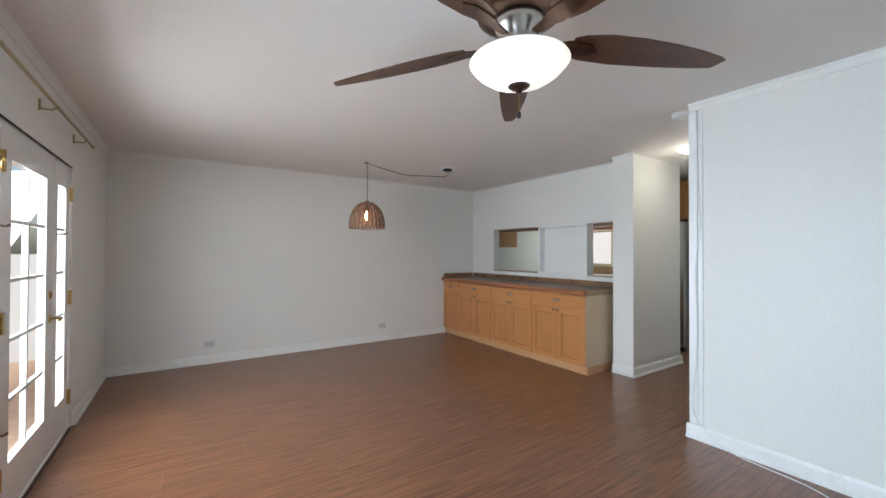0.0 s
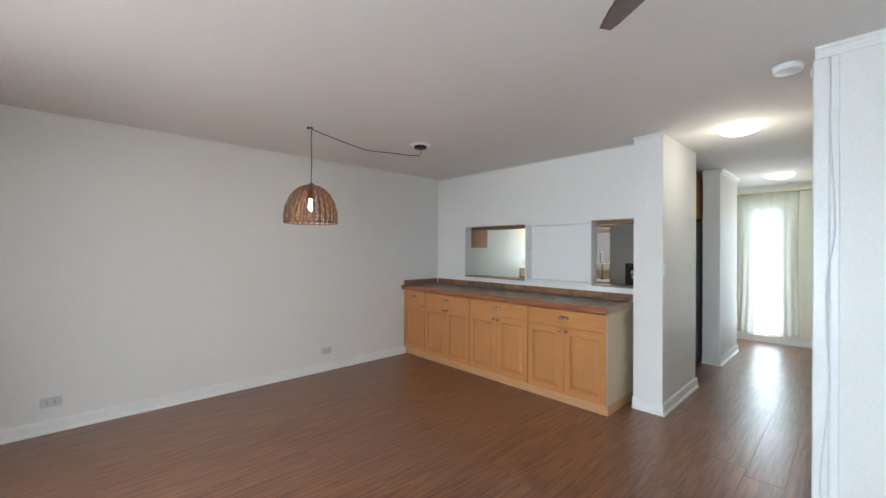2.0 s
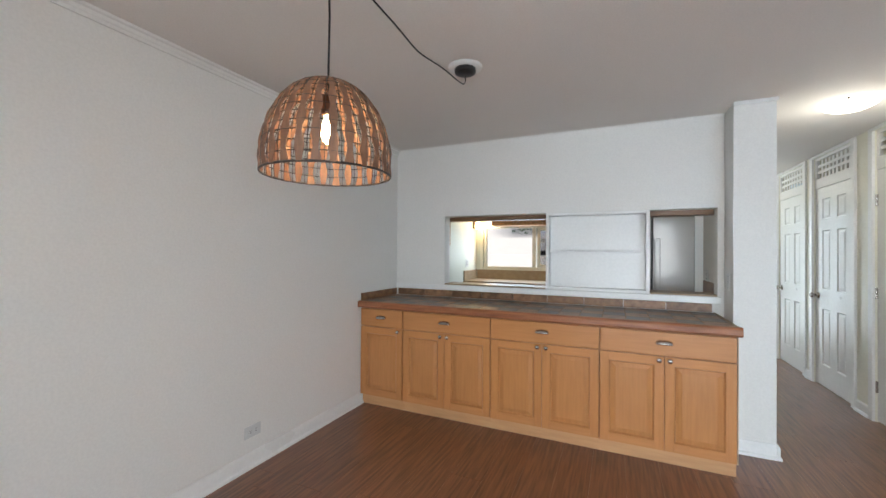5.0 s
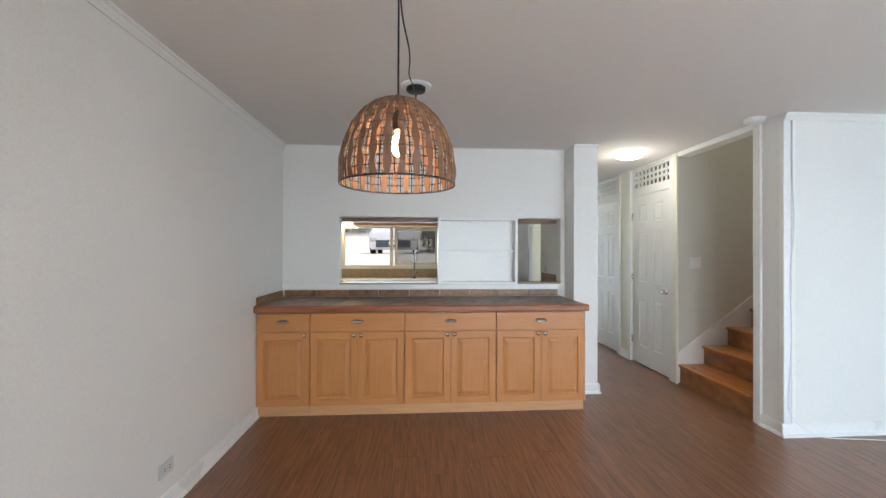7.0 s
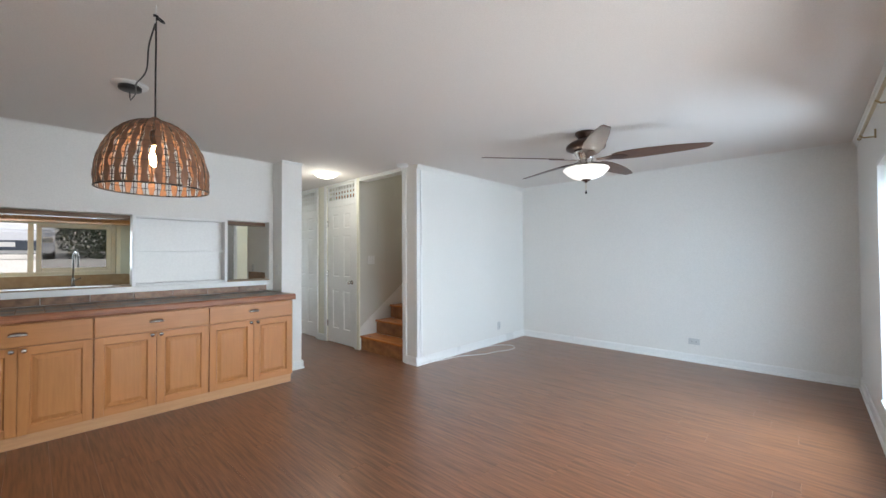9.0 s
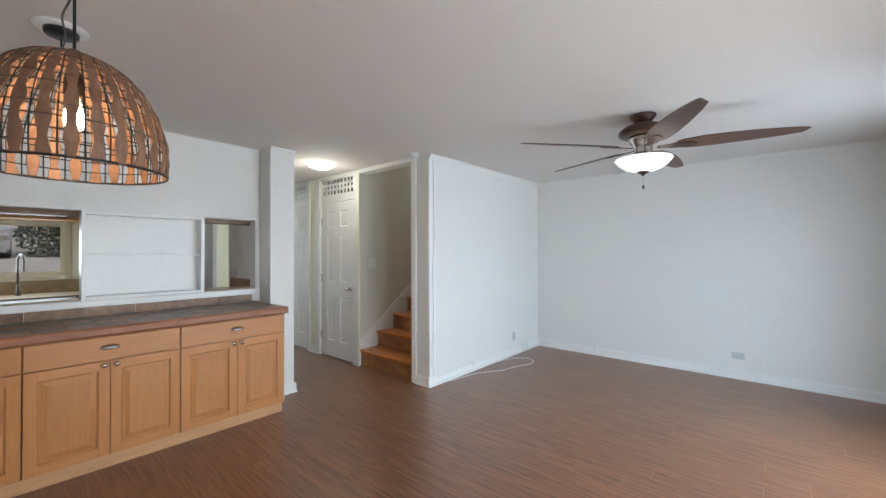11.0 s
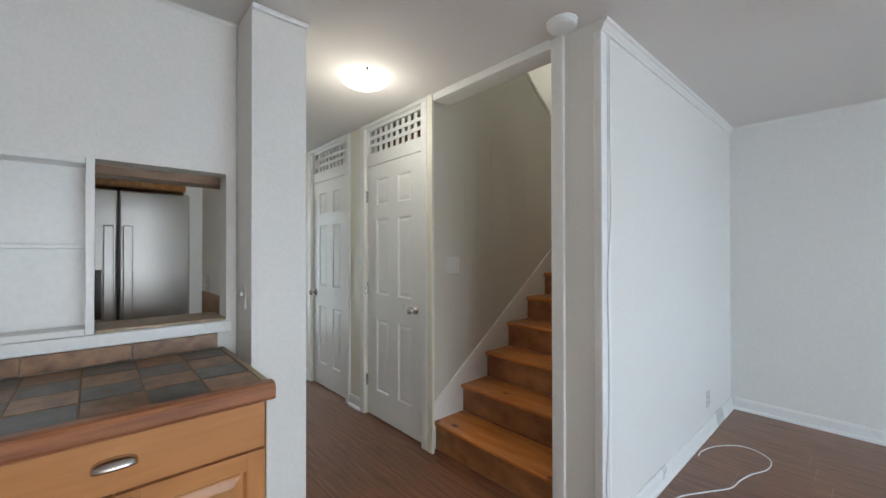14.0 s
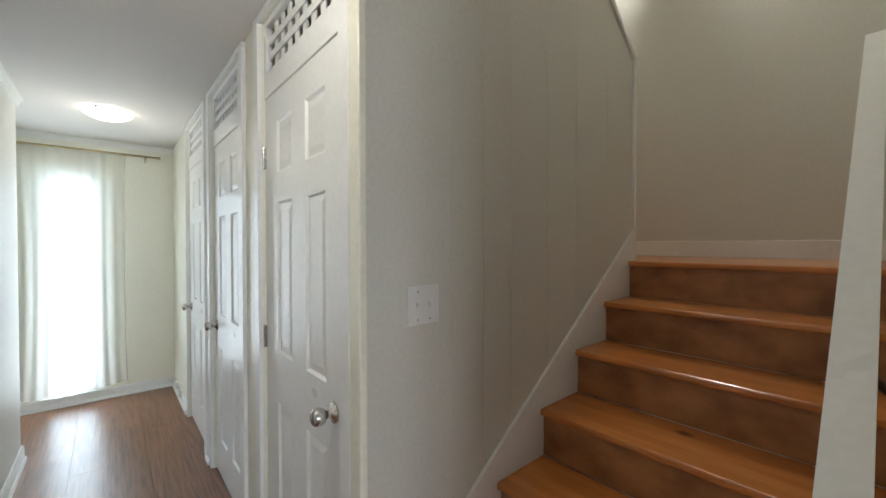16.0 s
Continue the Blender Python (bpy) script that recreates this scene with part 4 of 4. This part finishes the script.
for lo, hi, dx in ((z0 + 0.024, 1.04, 0.0), (1.02, z1 - 0.042, -0.03)):
    bm = shape()
    a, b = y0 + 0.042, y1 - 0.042
    box(bm, xs - 0.028 + dx, xs + dx, a, a + 0.045, lo, hi, 0.003), box(bm, xs - 0.028 + dx, xs + dx, b - 0.045, b, lo, hi, 0.003)
    box(bm, xs - 0.027 + dx, xs - 0.001 + dx, a + 0.046, b - 0.046, lo, lo + 0.05, 0.003), box(bm, xs - 0.027 + dx, xs - 0.001 + dx, a + 0.046, b - 0.046, hi - 0.05, hi, 0.003)
    sash = part("sash", bm, TRIM, win)
    g = part("pane", box(shape(), xs - 0.016 + dx, xs - 0.012 + dx, a + 0.046, b - 0.046, lo + 0.051, hi - 0.051), GLASS, sash)
    g.visible_shadow = False
part("sash_lock", box(shape(), xs - 0.02, xs + 0.005, 1.20, 1.25, 1.041, 1.056, 0.004), BRASS, win, "small brass sash lock")
bm = shape()
for a, b, c, d in ((y0 - 0.03, y0 - 0.001, z0 - 0.02, z1 + 0.03), (y1 + 0.001, y1 + 0.03, z0 - 0.02, z1 + 0.03), (y0, y1, z1 + 0.001, z1 + 0.03)):
    box(bm, XW + 0.0005, XW + 0.010, a, b, c, d, 0.002)
part("casing", bm, TRIM, win)


def curtain_rod(axis, wall, sign, a, b, z, label, brackets):
    mid = (a + b) / 2
    pt = (lambda s, o, zz: (wall + sign * o, s, zz))
    t = thing("curtain_rod", pt(mid, 0.0, z), label, "curtain rod", "curtain rods")
    bm = tube(shape(), [pt(a, 0.07, z), pt(b, 0.07, z)], 0.009, 12)
    part("rod", bm, ROD, t, "", True)
    for e in (a, b):
        part("end_cap", tube(shape(), [pt(e - 0.012, 0.07, z), pt(e + 0.012, 0.07, z)], 0.012, 12), ROD, t, "", True)
    for s in brackets:
        bm = tube(shape(), [pt(s, 0.004, z + 0.02), pt(s, 0.004, z - 0.045)], 0.006)
        tube(bm, [pt(s, 0.004, z - 0.035), pt(s, 0.06, z - 0.032), pt(s, 0.082, z - 0.012)], 0.005)
        part("bracket", bm, ROD, t)
    return t


curtain_rod("y", XW, 1, 0.45, 4.43, 2.15, "long bare antique gold curtain rod above the glazing", (0.62, 1.5, 2.5, 3.35, 4.15))

# ---- hall end window ----
win = thing("window_2", (XHE, 2.3, 0.1), "tall narrow hall window bright with daylight", "window", kind="structure")
y0, y1, z0, z1 = HW
bm = shape()
for a, b, c, d in ((y0, y0 + 0.035, z0, z1), (y1 - 0.035, y1, z0, z1), (y0 + 0.036, y1 - 0.036, z0, z0 + 0.035), (y0 + 0.036, y1 - 0.036, z1 - 0.035, z1)):
    box(bm, XHE + 0.04, XHE + 0.10, a + 0.001, b - 0.001, c + 0.001, d - 0.001, 0.003)
part("window_frame", bm, TRIM, win)
g = part("pane", box(shape(), XHE + 0.068, XHE + 0.072, y0 + 0.036, y1 - 0.036, z0 + 0.036, z1 - 0.036), GLASS, win)
g.visible_shadow = False
part("window_sill", box(shape(), XHE - 0.03, XHE + 0.04, y0 - 0.03, y1 + 0.03, z0 - 0.022, z0 - 0.001, 0.004), TRIM, win)
curtain_rod("y", XHE, -1, 1.73, 3.1, 2.255, "bare antique gold curtain rod above the hall window", (1.83, 2.9))
cur = thing("sheer_curtain", (XHE - 0.07, 2.35, 0.2), "thin white sheer curtain hanging over the hall window", "curtain")
bm = shape()
nu, nv = 150, 24
gridv = []
for i in range(nu + 1):
    u = i / nu
    y = 1.98 + 0.80 * u
    col = []
    for j in range(nv + 1):
        v = j / nv
        amp = 0.003 + 0.006 * v
        x = XHE - 0.07 + amp * math.sin(2 * math.pi * u * 10 + 1.3 * math.sin(5 * u + v)) + 0.006 * math.sin(31 * u)
        spread = (1.0 - 0.10 * v * (1 - v) * 4 * (0.3 + u))
        col.append(bm.verts.new((x, 2.36 + (y - 2.36) * spread, 2.255 - (2.10 + 0.05 * math.sin(3 * u)) * v)))
    gridv.append(col)
for a, b in zip(gridv, gridv[1:]):
    for j in range(nv):
        bm.faces.new((a[j], b[j], b[j + 1], a[j + 1]))
part("cloth", bm, SHEER, cur, "", True)

# ---- kitchen ----
fr = thing("refrigerator", (5.98, 3.18, 0), "stainless steel side-by-side refrigerator with a black dispenser", "refrigerator")
part("body", box(shape(), 5.67, 6.38, 2.765, 3.665, 0.02, 1.73, 0.006), paint("grey_appliance", (0.16, 0.16, 0.165), 0.5, 0.02, 40, 0.02), fr, "dark grey cabinet sides")
dl = part("door", box(shape(), 5.605, 5.665, 3.163, 3.667, 0.06, 1.735, 0.010), STEEL, fr)
dr = part("door", box(shape(), 5.605, 5.665, 2.763, 3.155, 0.06, 1.735, 0.010), STEEL, fr)
part("gasket", box(shape(), 5.64, 5.668, 3.156, 3.162, 0.06, 1.73), BLACK, fr)
for d, y in ((dl, 3.207), (dr, 3.111)):
    bm = box(shape(), 5.550, 5.566, y - 0.025, y + 0.025, 0.55, 1.50, 0.005)
    box(bm, 5.566, 5.604, y - 0.012, y + 0.012, 1.44, 1.48, 0.004), box(bm, 5.566, 5.604, y - 0.012, y + 0.012, 0.57, 0.61, 0.004)
    part("handle", bm, STEEL, d, "long satin steel bar handle")
dp = part("dispenser", box(shape(), 5.597, 5.6045, 3.24, 3.46, 0.90, 1.215, 0.003), BLACK, dl, "glossy black water dispenser")
part("paddle", box(shape(), 5.590, 5.5965, 3.31, 3.39, 1.085, 1.125, 0.002), NICKEL, dp)
part("paddle", box(shape(), 5.590, 5.5965, 3.31, 3.38, 1.02, 1.075, 0.002), NICKEL, dp)
for k in range(3):
    part("indicator", box(shape(), 5.594, 5.5968, 3.30 + 0.05 * k, 3.31 + 0.05 * k, 1.185, 1.190), WHITE_PLASTIC, dp)
part("kick_plate", box(shape(), 5.63, 5.669, 2.77, 3.66, 0.0, 0.055), BLACK, fr)


def wall_cabinet(x0, x1, y0, y1, z0, z1, face, doors, label):
    c = thing("wall_cabinet", ((x0 + x1) / 2, (y0 + y1) / 2, z0), label, "cabinet", "kitchen wall cabinets")
    part("body", box(shape(), x0, x1, y0, y1, z0, z1, 0.002), KIT_OAK, c)
    for k in range(doors):
        if face == "-x":
            a, b = y0 + (y1 - y0) * k / doors + 0.004, y0 + (y1 - y0) * (k + 1) / doors - 0.004
            d = part("door", box(shape(), x0 - 0.020, x0 - 0.001, a, b, z0 + 0.006, z1 - 0.006, 0.003), KIT_OAK, c)
            part("panel", box(shape(), x0 - 0.024, x0 - 0.0205, a + 0.055, b - 0.055, z0 + 0.06, z1 - 0.06, 0.003), KIT_OAK, d)
            ky = b - 0.03 if k % 2 == 0 else a + 0.03
            part("knob", lathe(shape(), [(0, -0.012), (0.010, -0.009), (0.013, 0), (0.010, 0.009), (0, 0.012)], x0 - 0.032, ky, 14, z0 + 0.045), NICKEL, d, "", True)
        else:
            a, b = x0 + (x1 - x0) * k / doors + 0.004, x0 + (x1 - x0) * (k + 1) / doors - 0.004
            d = part("door", box(shape(), a, b, y0 - 0.020, y0 - 0.001, z0 + 0.006, z1 - 0.006, 0.003), KIT_OAK, c)
            part("panel", box(shape(), a + 0.055, b - 0.055, y0 - 0.024, y0 - 0.0205, z0 + 0.06, z1 - 0.06, 0.003), KIT_OAK, d)
    return c


wall_cabinet(5.76, 6.38, 2.765, 3.665, 1.775, 2.30, "-x", 2, "orange oak cabinet above the refrigerator")
wall_cabinet(4.40, 5.07, 5.33, YK - 0.002, 1.41, 2.30, "-y", 2, "orange oak wall cabinet in the kitchen corner")
struct("trim", box(shape(), XE + 0.1205, XE + 0.24, 2.80, 5.30, 1.642, 1.70, 0.003), DARK_OAK)
wall_cabinet(6.68, XK - 0.016, 3.72, 5.30, 1.75, 2.30, "-x", 4, "orange oak wall cabinets above the kitchen window")
kb = thing("kitchen_cabinet", (6.7, 4.4, 0), "oak kitchen base unit with tan tiled top below the window", "cabinet")
part("body", box(shape(), 6.41, XK - 0.002, 3.70, YK - 0.002, 0.0, 0.86), KIT_OAK, kb)
part("top", box(shape(), 6.38, XK - 0.002, 3.68, YK - 0.002, 0.861, 0.90, 0.006), TAN_TILE, kb, "tan tiled worktop")
part("backsplash", box(shape(), XK - 0.018, XK - 0.002, 3.69, YK - 0.02, 0.901, 1.05, 0.003), TAN_TILE, kb)
part("backsplash", box(shape(), 6.40, XK - 0.02, YK - 0.018, YK - 0.002, 0.901, 1.05, 0.003), TAN_TILE, kb)
struct("wall_kitchen_stub", box(shape(), 6.40, XK, 3.671, 3.679, -0.1, H), KITCHEN_PAINT)
FAUCET = paint("dark_brushed_steel", (0.14, 0.13, 0.12), 0.35, 0.03, 40, 0.0, metal=0.9)
fa = thing("faucet", (6.84, 4.32, 0.90), "tall dark brushed steel gooseneck kitchen faucet", "faucet")
part("base", lathe(shape(), [(0, 0), (0.026, 0), (0.026, 0.02), (0.016, 0.035), (0.015, 0.12), (0, 0.12)], 6.84, 4.32, 24, 0.90), FAUCET, fa, "", True)
part("spout", tube(shape(), smooth_path([(6.84, 4.32, 1.0), (6.84, 4.32, 1.25), (6.82, 4.315, 1.33), (6.77, 4.30, 1.355), (6.71, 4.285, 1.33), (6.69, 4.28, 1.26), (6.69, 4.28, 1.17)]), 0.011, 12), FAUCET, fa, "", True)
part("lever", tube(shape(), [(6.84, 4.30, 0.99), (6.84, 4.24, 1.02)], 0.006), FAUCET, fa)
side = thing("side_splash", (4.6, 2.78, 1.035), "low brown tiled upstand on the ledge", "tile upstand")
part("upstand", box(shape(), 4.40, 4.96, 2.787, 2.803, 0.90, 1.10, 0.002), BROWN_TILE, side)
ledge = thing("kitchen_counter", (4.68, 3.9, 0), "oak kitchen counter behind the pass-through with tiled top", "counter")
part("body", box(shape(), 4.40, 4.95, 2.812, YK - 0.002, 0.0, 0.86), KIT_OAK, ledge)
part("top", box(shape(), 4.395, 4.98, 2.806, YK - 0.002, 0.861, 0.90, 0.006), TAN_TILE, ledge)
sc = thing("wall_sconce", (6.9, YK, 1.78), "small amber wall lamp glowing beside the kitchen window", "lamp")
part("backplate", box(shape(), 6.80, 6.90, YK - 0.02, YK - 0.001, 1.72, 1.84, 0.006), BRONZE, sc)
part("shade", lathe(shape(), [(0.03, 0.05), (0.045, 0.02), (0.05, -0.03), (0.04, -0.06), (0.0, -0.062)], 6.85, YK - 0.08, 24, 1.78), glow("amber_glass", (1.0, 0.68, 0.3), 9), sc, "glowing amber glass", True)
plate("outlet", pose(6.55, YK, 1.16, 0, 0, 0), "white outlet plate above the kitchen counter", 2)
win = thing("window_3", (XK, 4.7, KW[2]), "white sliding kitchen window above the sink", "window", kind="structure")
y0, y1, z0, z1 = KW
bm = shape()
for a, b, c, d in ((y0, y0 + 0.05, z0, z1), (y1 - 0.05, y1, z0, z1), (y0 + 0.051, y1 - 0.051, z0, z0 + 0.045), (y0 + 0.051, y1 - 0.051, z1 - 0.05, z1), (4.68, 4.735, z0 + 0.046, z1 - 0.051)):
    box(bm, XK + 0.02, XK + 0.09, a + 0.001, b - 0.001, c + 0.001, d - 0.001, 0.003)
part("window_frame", bm, CREAM, win)
for a, b in ((y0 + 0.052, 4.659), (4.741, y1 - 0.052)):
    g = part("pane", box(shape(), XK + 0.05, XK + 0.054, a, b, z0 + 0.047, z1 - 0.052), GLASS, win)
    g.visible_shadow = False
bm = shape()
for a, b, c, d in ((y0 + 0.052, y0 + 0.10, z0 + 0.047, z1 - 0.052), (4.61, 4.658, z0 + 0.047, z1 - 0.052), (y0 + 0.101, 4.609, z0 + 0.047, z0 + 0.09), (y0 + 0.101, 4.609, z1 - 0.095, z1 - 0.052)):
    box(bm, XK + 0.030, XK + 0.048, a, b, c, d, 0.002)
part("sash", bm, CREAM, win)
bm = shape()
for a, b, c, d in ((y0 - 0.05, y0 - 0.001, z0 - 0.05, z1 + 0.05), (y1 + 0.001, y1 + 0.05, z0 - 0.05, z1 + 0.05), (y0, y1, z1 + 0.001, z1 + 0.05), (y0, y1, z0 - 0.05, z0 - 0.001)):
    box(bm, XK - 0.014, XK - 0.0005, a, b, max(c, 1.052), d, 0.003)
part("casing", bm, CREAM, win)

m, n, l, b = nodes_of("insect_screen")
tr, mx = n.new("ShaderNodeBsdfTransparent"), n.new("ShaderNodeMixShader")
b.inputs["Base Color"].default_value, b.inputs["Roughness"].default_value = (0.10, 0.10, 0.10, 1), 0.7
mx.inputs[0].default_value = 0.45
l.new(tr.outputs[0], mx.inputs[1]), l.new(b.outputs[0], mx.inputs[2])
l.new(mx.outputs[0], n["Material Output"].inputs["Surface"])
part("insect_screen", box(shape(), XK + 0.075, XK + 0.076, y0 + 0.052, 4.659, z0 + 0.047, z1 - 0.052), m, win, "grey insect screen")

# ---- stair sconce ----
sc = thing("wall_sconce", (4.42, -1.0, 3.47), "black wall lamp glowing high above the stair landing", "lamp")
part("backplate", box(shape(), 4.36, 4.48, -0.999, -0.975, 3.41, 3.57, 0.006), BLACK, sc)
part("arm", tube(shape(), [(4.42, -0.975, 3.49), (4.42, -0.90, 3.47), (4.42, -0.88, 3.535)], 0.010), BLACK, sc)
part("cup", lathe(shape(), [(0, -0.02), (0.03, -0.015), (0.045, 0.01), (0.055, 0.138), (0.052, 0.138), (0.041, 0.012), (0, -0.008)], 4.42, -0.88, 24, 3.545), BLACK, sc, "", True)
part("bulb", lathe(shape(), [(0, 0), (0.012, 0.004), (0.024, 0.02), (0.026, 0.032), (0.018, 0.046), (0, 0.052)], 4.42, -0.88, 20, 3.625), glow("white_bulb", (1.0, 0.98, 0.9), 20), sc, "glowing white bulb", True)

# ---- outside ----
struct("ground", box(shape(), -300, 300, -300, 300, -0.6, -0.14), CONCRETE)
struct("patio", box(shape(), -4.2, XW - 0.14, -2, 7, -0.139, -0.03), DECK)
struct("fence_wall", box(shape(), -4.4, -4.2, -4, 9, -0.14, 1.8), STUCCO)


def bush(name, cx, cy, cz, rx, ry, rz, count, seed, label, kind="stuff"):
    rnd = random.Random(seed)
    t = thing(name, (cx, cy, -0.139), label, "shrub", "", "")
    bm = shape()
    for _ in range(count):
        while True:
            p = Vector((rnd.uniform(-1, 1), rnd.uniform(-1, 1), rnd.uniform(-1, 1)))
            if 0.35 < p.length < 1.0 + 0.25 * math.sin(5 * p.x + 3 * p.z):
                break
        c = Vector((cx + p.x * rx, cy + p.y * ry, cz + p.z * rz))
        d = Vector((rnd.gauss(0, 1), rnd.gauss(0, 1), rnd.gauss(0, 1))).normalized()
        e = d.orthogonal().normalized() * rnd.uniform(0.025, 0.05) * max(1.0, 0.5 * rx)
        d = d * rnd.uniform(0.05, 0.10) * max(1.0, 0.5 * rx)
        v = [bm.verts.new(q) for q in (c - d, c + e, c + d, c - e)]
        bm.faces.new(v)
    tagged(part("crown", bm, LEAF, t), kind="stuff")
    part("trunk", tube(shape(), [(cx, cy, -0.139), (cx + 0.05, cy, cz * 0.5), (cx, cy + 0.04, cz)], 0.04 * max(1, rx), 8), BARK, t)
    return t


bush("shrub", -3.2, 5.6, 0.5, 0.7, 0.8, 0.65, 1600, 3, "green leafy shrub on the patio")
# Rise beyond x=20 is invented: sunlit concrete whitens the kitchen window view.
struct("driveway", prism(shape(), [(8.3, -0.139), (14.2, 1.24), (20.0, 1.24), (34.0, 5.2), (60.0, 6.0), (60.0, -0.139)], "y", -12.0, 26.0), CONCRETE)
for k, (x, y, z, w) in enumerate(((19.5, 2.6, 3.0, 1.7), (26.0, 7.5, 3.6, 2.2), (22.0, 0.6, 2.6, 1.6))):
    bush("tree", x, y, z, w, w, 1.1 * w, 6000, 20 + k, "green leafy tree beyond the driveway")


def parked_car(x, y, z):
    """A car with its nose towards the house, front bumper at x, standing on z."""
    c = thing("parked_car", (x + 2.2, y, z), "white parked car on the sloping driveway", "car")
    prof = [(0.05, 0.16), (0.0, 0.40), (0.05, 0.78), (0.95, 0.98), (1.75, 1.46), (3.4, 1.48), (4.2, 1.02), (4.4, 0.9), (4.42, 0.4), (4.3, 0.16)]
    bm = prism(shape(), [(x + u, z + v) for u, v in prof], "y", y - 0.88, y + 0.88)
    bmesh.ops.bevel(bm, geom=list(bm.edges), offset=0.06, segments=2, affect="EDGES")
    part("body", bm, CAR, c)
    part("windscreen", prism(shape(), [(x + 1.02, z + 1.03), (x + 1.72, z + 1.445), (x + 1.70, z + 1.47), (x + 0.99, z + 1.04)], "y", y - 0.72, y + 0.72), BLACK, c, "dark windscreen")
    part("grille", box(shape(), x - 0.012, x + 0.05, y - 0.62, y + 0.62, z + 0.24, z + 0.50, 0.01), CAR_DARK, c, "dark grille")
    part("number_plate", box(shape(), x - 0.030, x - 0.013, y - 0.16, y + 0.16, z + 0.33, z + 0.45, 0.004), WHITE_PLASTIC, c, "white number plate")
    for sgn in (-1, 1):
        part("headlight", box(shape(), x - 0.008, x + 0.10, y + sgn * 0.73 - 0.11, y + sgn * 0.73 + 0.11, z + 0.44, z + 0.60, 0.03), NICKEL, c, "clear headlight")
        for u in (0.85, 3.55):
            w = part("wheel", tube(shape(), [(x + u, y + sgn * 0.80 - 0.1, z + 0.31), (x + u, y + sgn * 0.80 + 0.1, z + 0.31)], 0.31, 24), BLACK, c, "black tyre")
            part("rim", tube(shape(), [(x + u, y + sgn * 0.80 - 0.104, z + 0.31), (x + u, y + sgn * 0.80 + 0.104, z + 0.31)], 0.19, 20), NICKEL, w)
    return c


parked_car(14.5, 5.15, 1.24)

# ---- countertop tiles ----
def block_mesh(name, sx, sy, sz, ch, mat):
    """A piece with a small chamfer round its upper face; its top lies at z = 0."""
    x, y = sx / 2, sy / 2
    v = [(-x, -y, -sz), (x, -y, -sz), (x, y, -sz), (-x, y, -sz), (-x, -y, -ch), (x, -y, -ch), (x, y, -ch), (-x, y, -ch), (-x + ch, -y + ch, 0), (x - ch, -y + ch, 0), (x - ch, y - ch, 0), (-x + ch, y - ch, 0)]
    f = [(0, 1, 5, 4), (1, 2, 6, 5), (2, 3, 7, 6), (3, 0, 4, 7), (4, 5, 9, 8), (5, 6, 10, 9), (6, 7, 11, 10), (7, 4, 8, 11), (8, 9, 10, 11)]
    me = bpy.data.meshes.new(name)
    me.from_pydata(v, [], f)
    me.materials.append(mat)
    return me


def piece(name, me, parent, at, rot=None):
    ob = new(name, me)
    ob.parent = parent
    ob.location = Vector(at) - Vector(parent.location)
    if rot:
        ob.rotation_euler = rot
    return ob


TP = 0.147
slate_me, brown_me = (block_mesh("tile", TP - 0.003, TP - 0.005, 0.012, 0.0015, m) for m in (SLATE, BROWN_TILE))
rnd = random.Random(5)
for i in range(18):
    for j in range(4):
        y = 2.862 + (i + 0.5) * TP
        x = 3.657 + (j + 0.5) * TP + 0.003
        piece("tile", brown_me if (i + j) % 2 == 0 else slate_me, counter, (x, y, 0.9045 + rnd.uniform(-0.0004, 0.0004)), (rnd.uniform(-0.002, 0.002), rnd.uniform(-0.002, 0.002), 0))
end_me = block_mesh("tile", TP - 0.006, YN - 2.862 - 18 * TP - 0.006, 0.012, 0.0015, BROWN_TILE)
for j in range(4):
    piece("tile", end_me, counter, (3.657 + (j + 0.5) * TP + 0.003, (YN + 2.862 + 18 * TP) / 2, 0.9045))
SPL = 0.297
sp_me = block_mesh("tile", 0.062, SPL - 0.004, 0.012, 0.0015, BROWN_TILE)
for i in range(9):
    piece("tile", sp_me, counter, (XE - 0.0145 - 0.004, 2.865 + (i + 0.5) * SPL, 0.938), (0, radians(-90), 0))
sp_n = block_mesh("tile", 0.30 - 0.004, 0.062, 0.012, 0.0015, BROWN_TILE)
for i in range(2):
    piece("tile", sp_n, counter, (3.66 + (i + 0.5) * 0.29, YN - 0.016, 0.938), (radians(90), 0, 0))

# ---- floor planks ----
floor_ob = bpy.data.objects["floor"]
PW, PL = 0.192, 1.215
cache = {}
rnd = random.Random(11)
y = YS - 0.02
while y < YK:
    x = XW - 0.02 - rnd.uniform(0.0, PL - 0.25)
    while x < XHE:
        far = XHE + 0.02 if y < 3.5 else XK + 0.02
        far = far if y > 1.35 else XP + 0.05
        a, b = max(x, XW - 0.02), min(x + PL, far)
        x += PL
        if b - a < 0.02:
            continue
        key = round(b - a, 3)
        if key not in cache:
            cache[key] = block_mesh("plank", b - a - 0.0006, PW - 0.0006, 0.010, 0.0007, FLOOR)
        piece("plank", cache[key], floor_ob, ((a + b) / 2, y + PW / 2, 0.0))
    y += PW
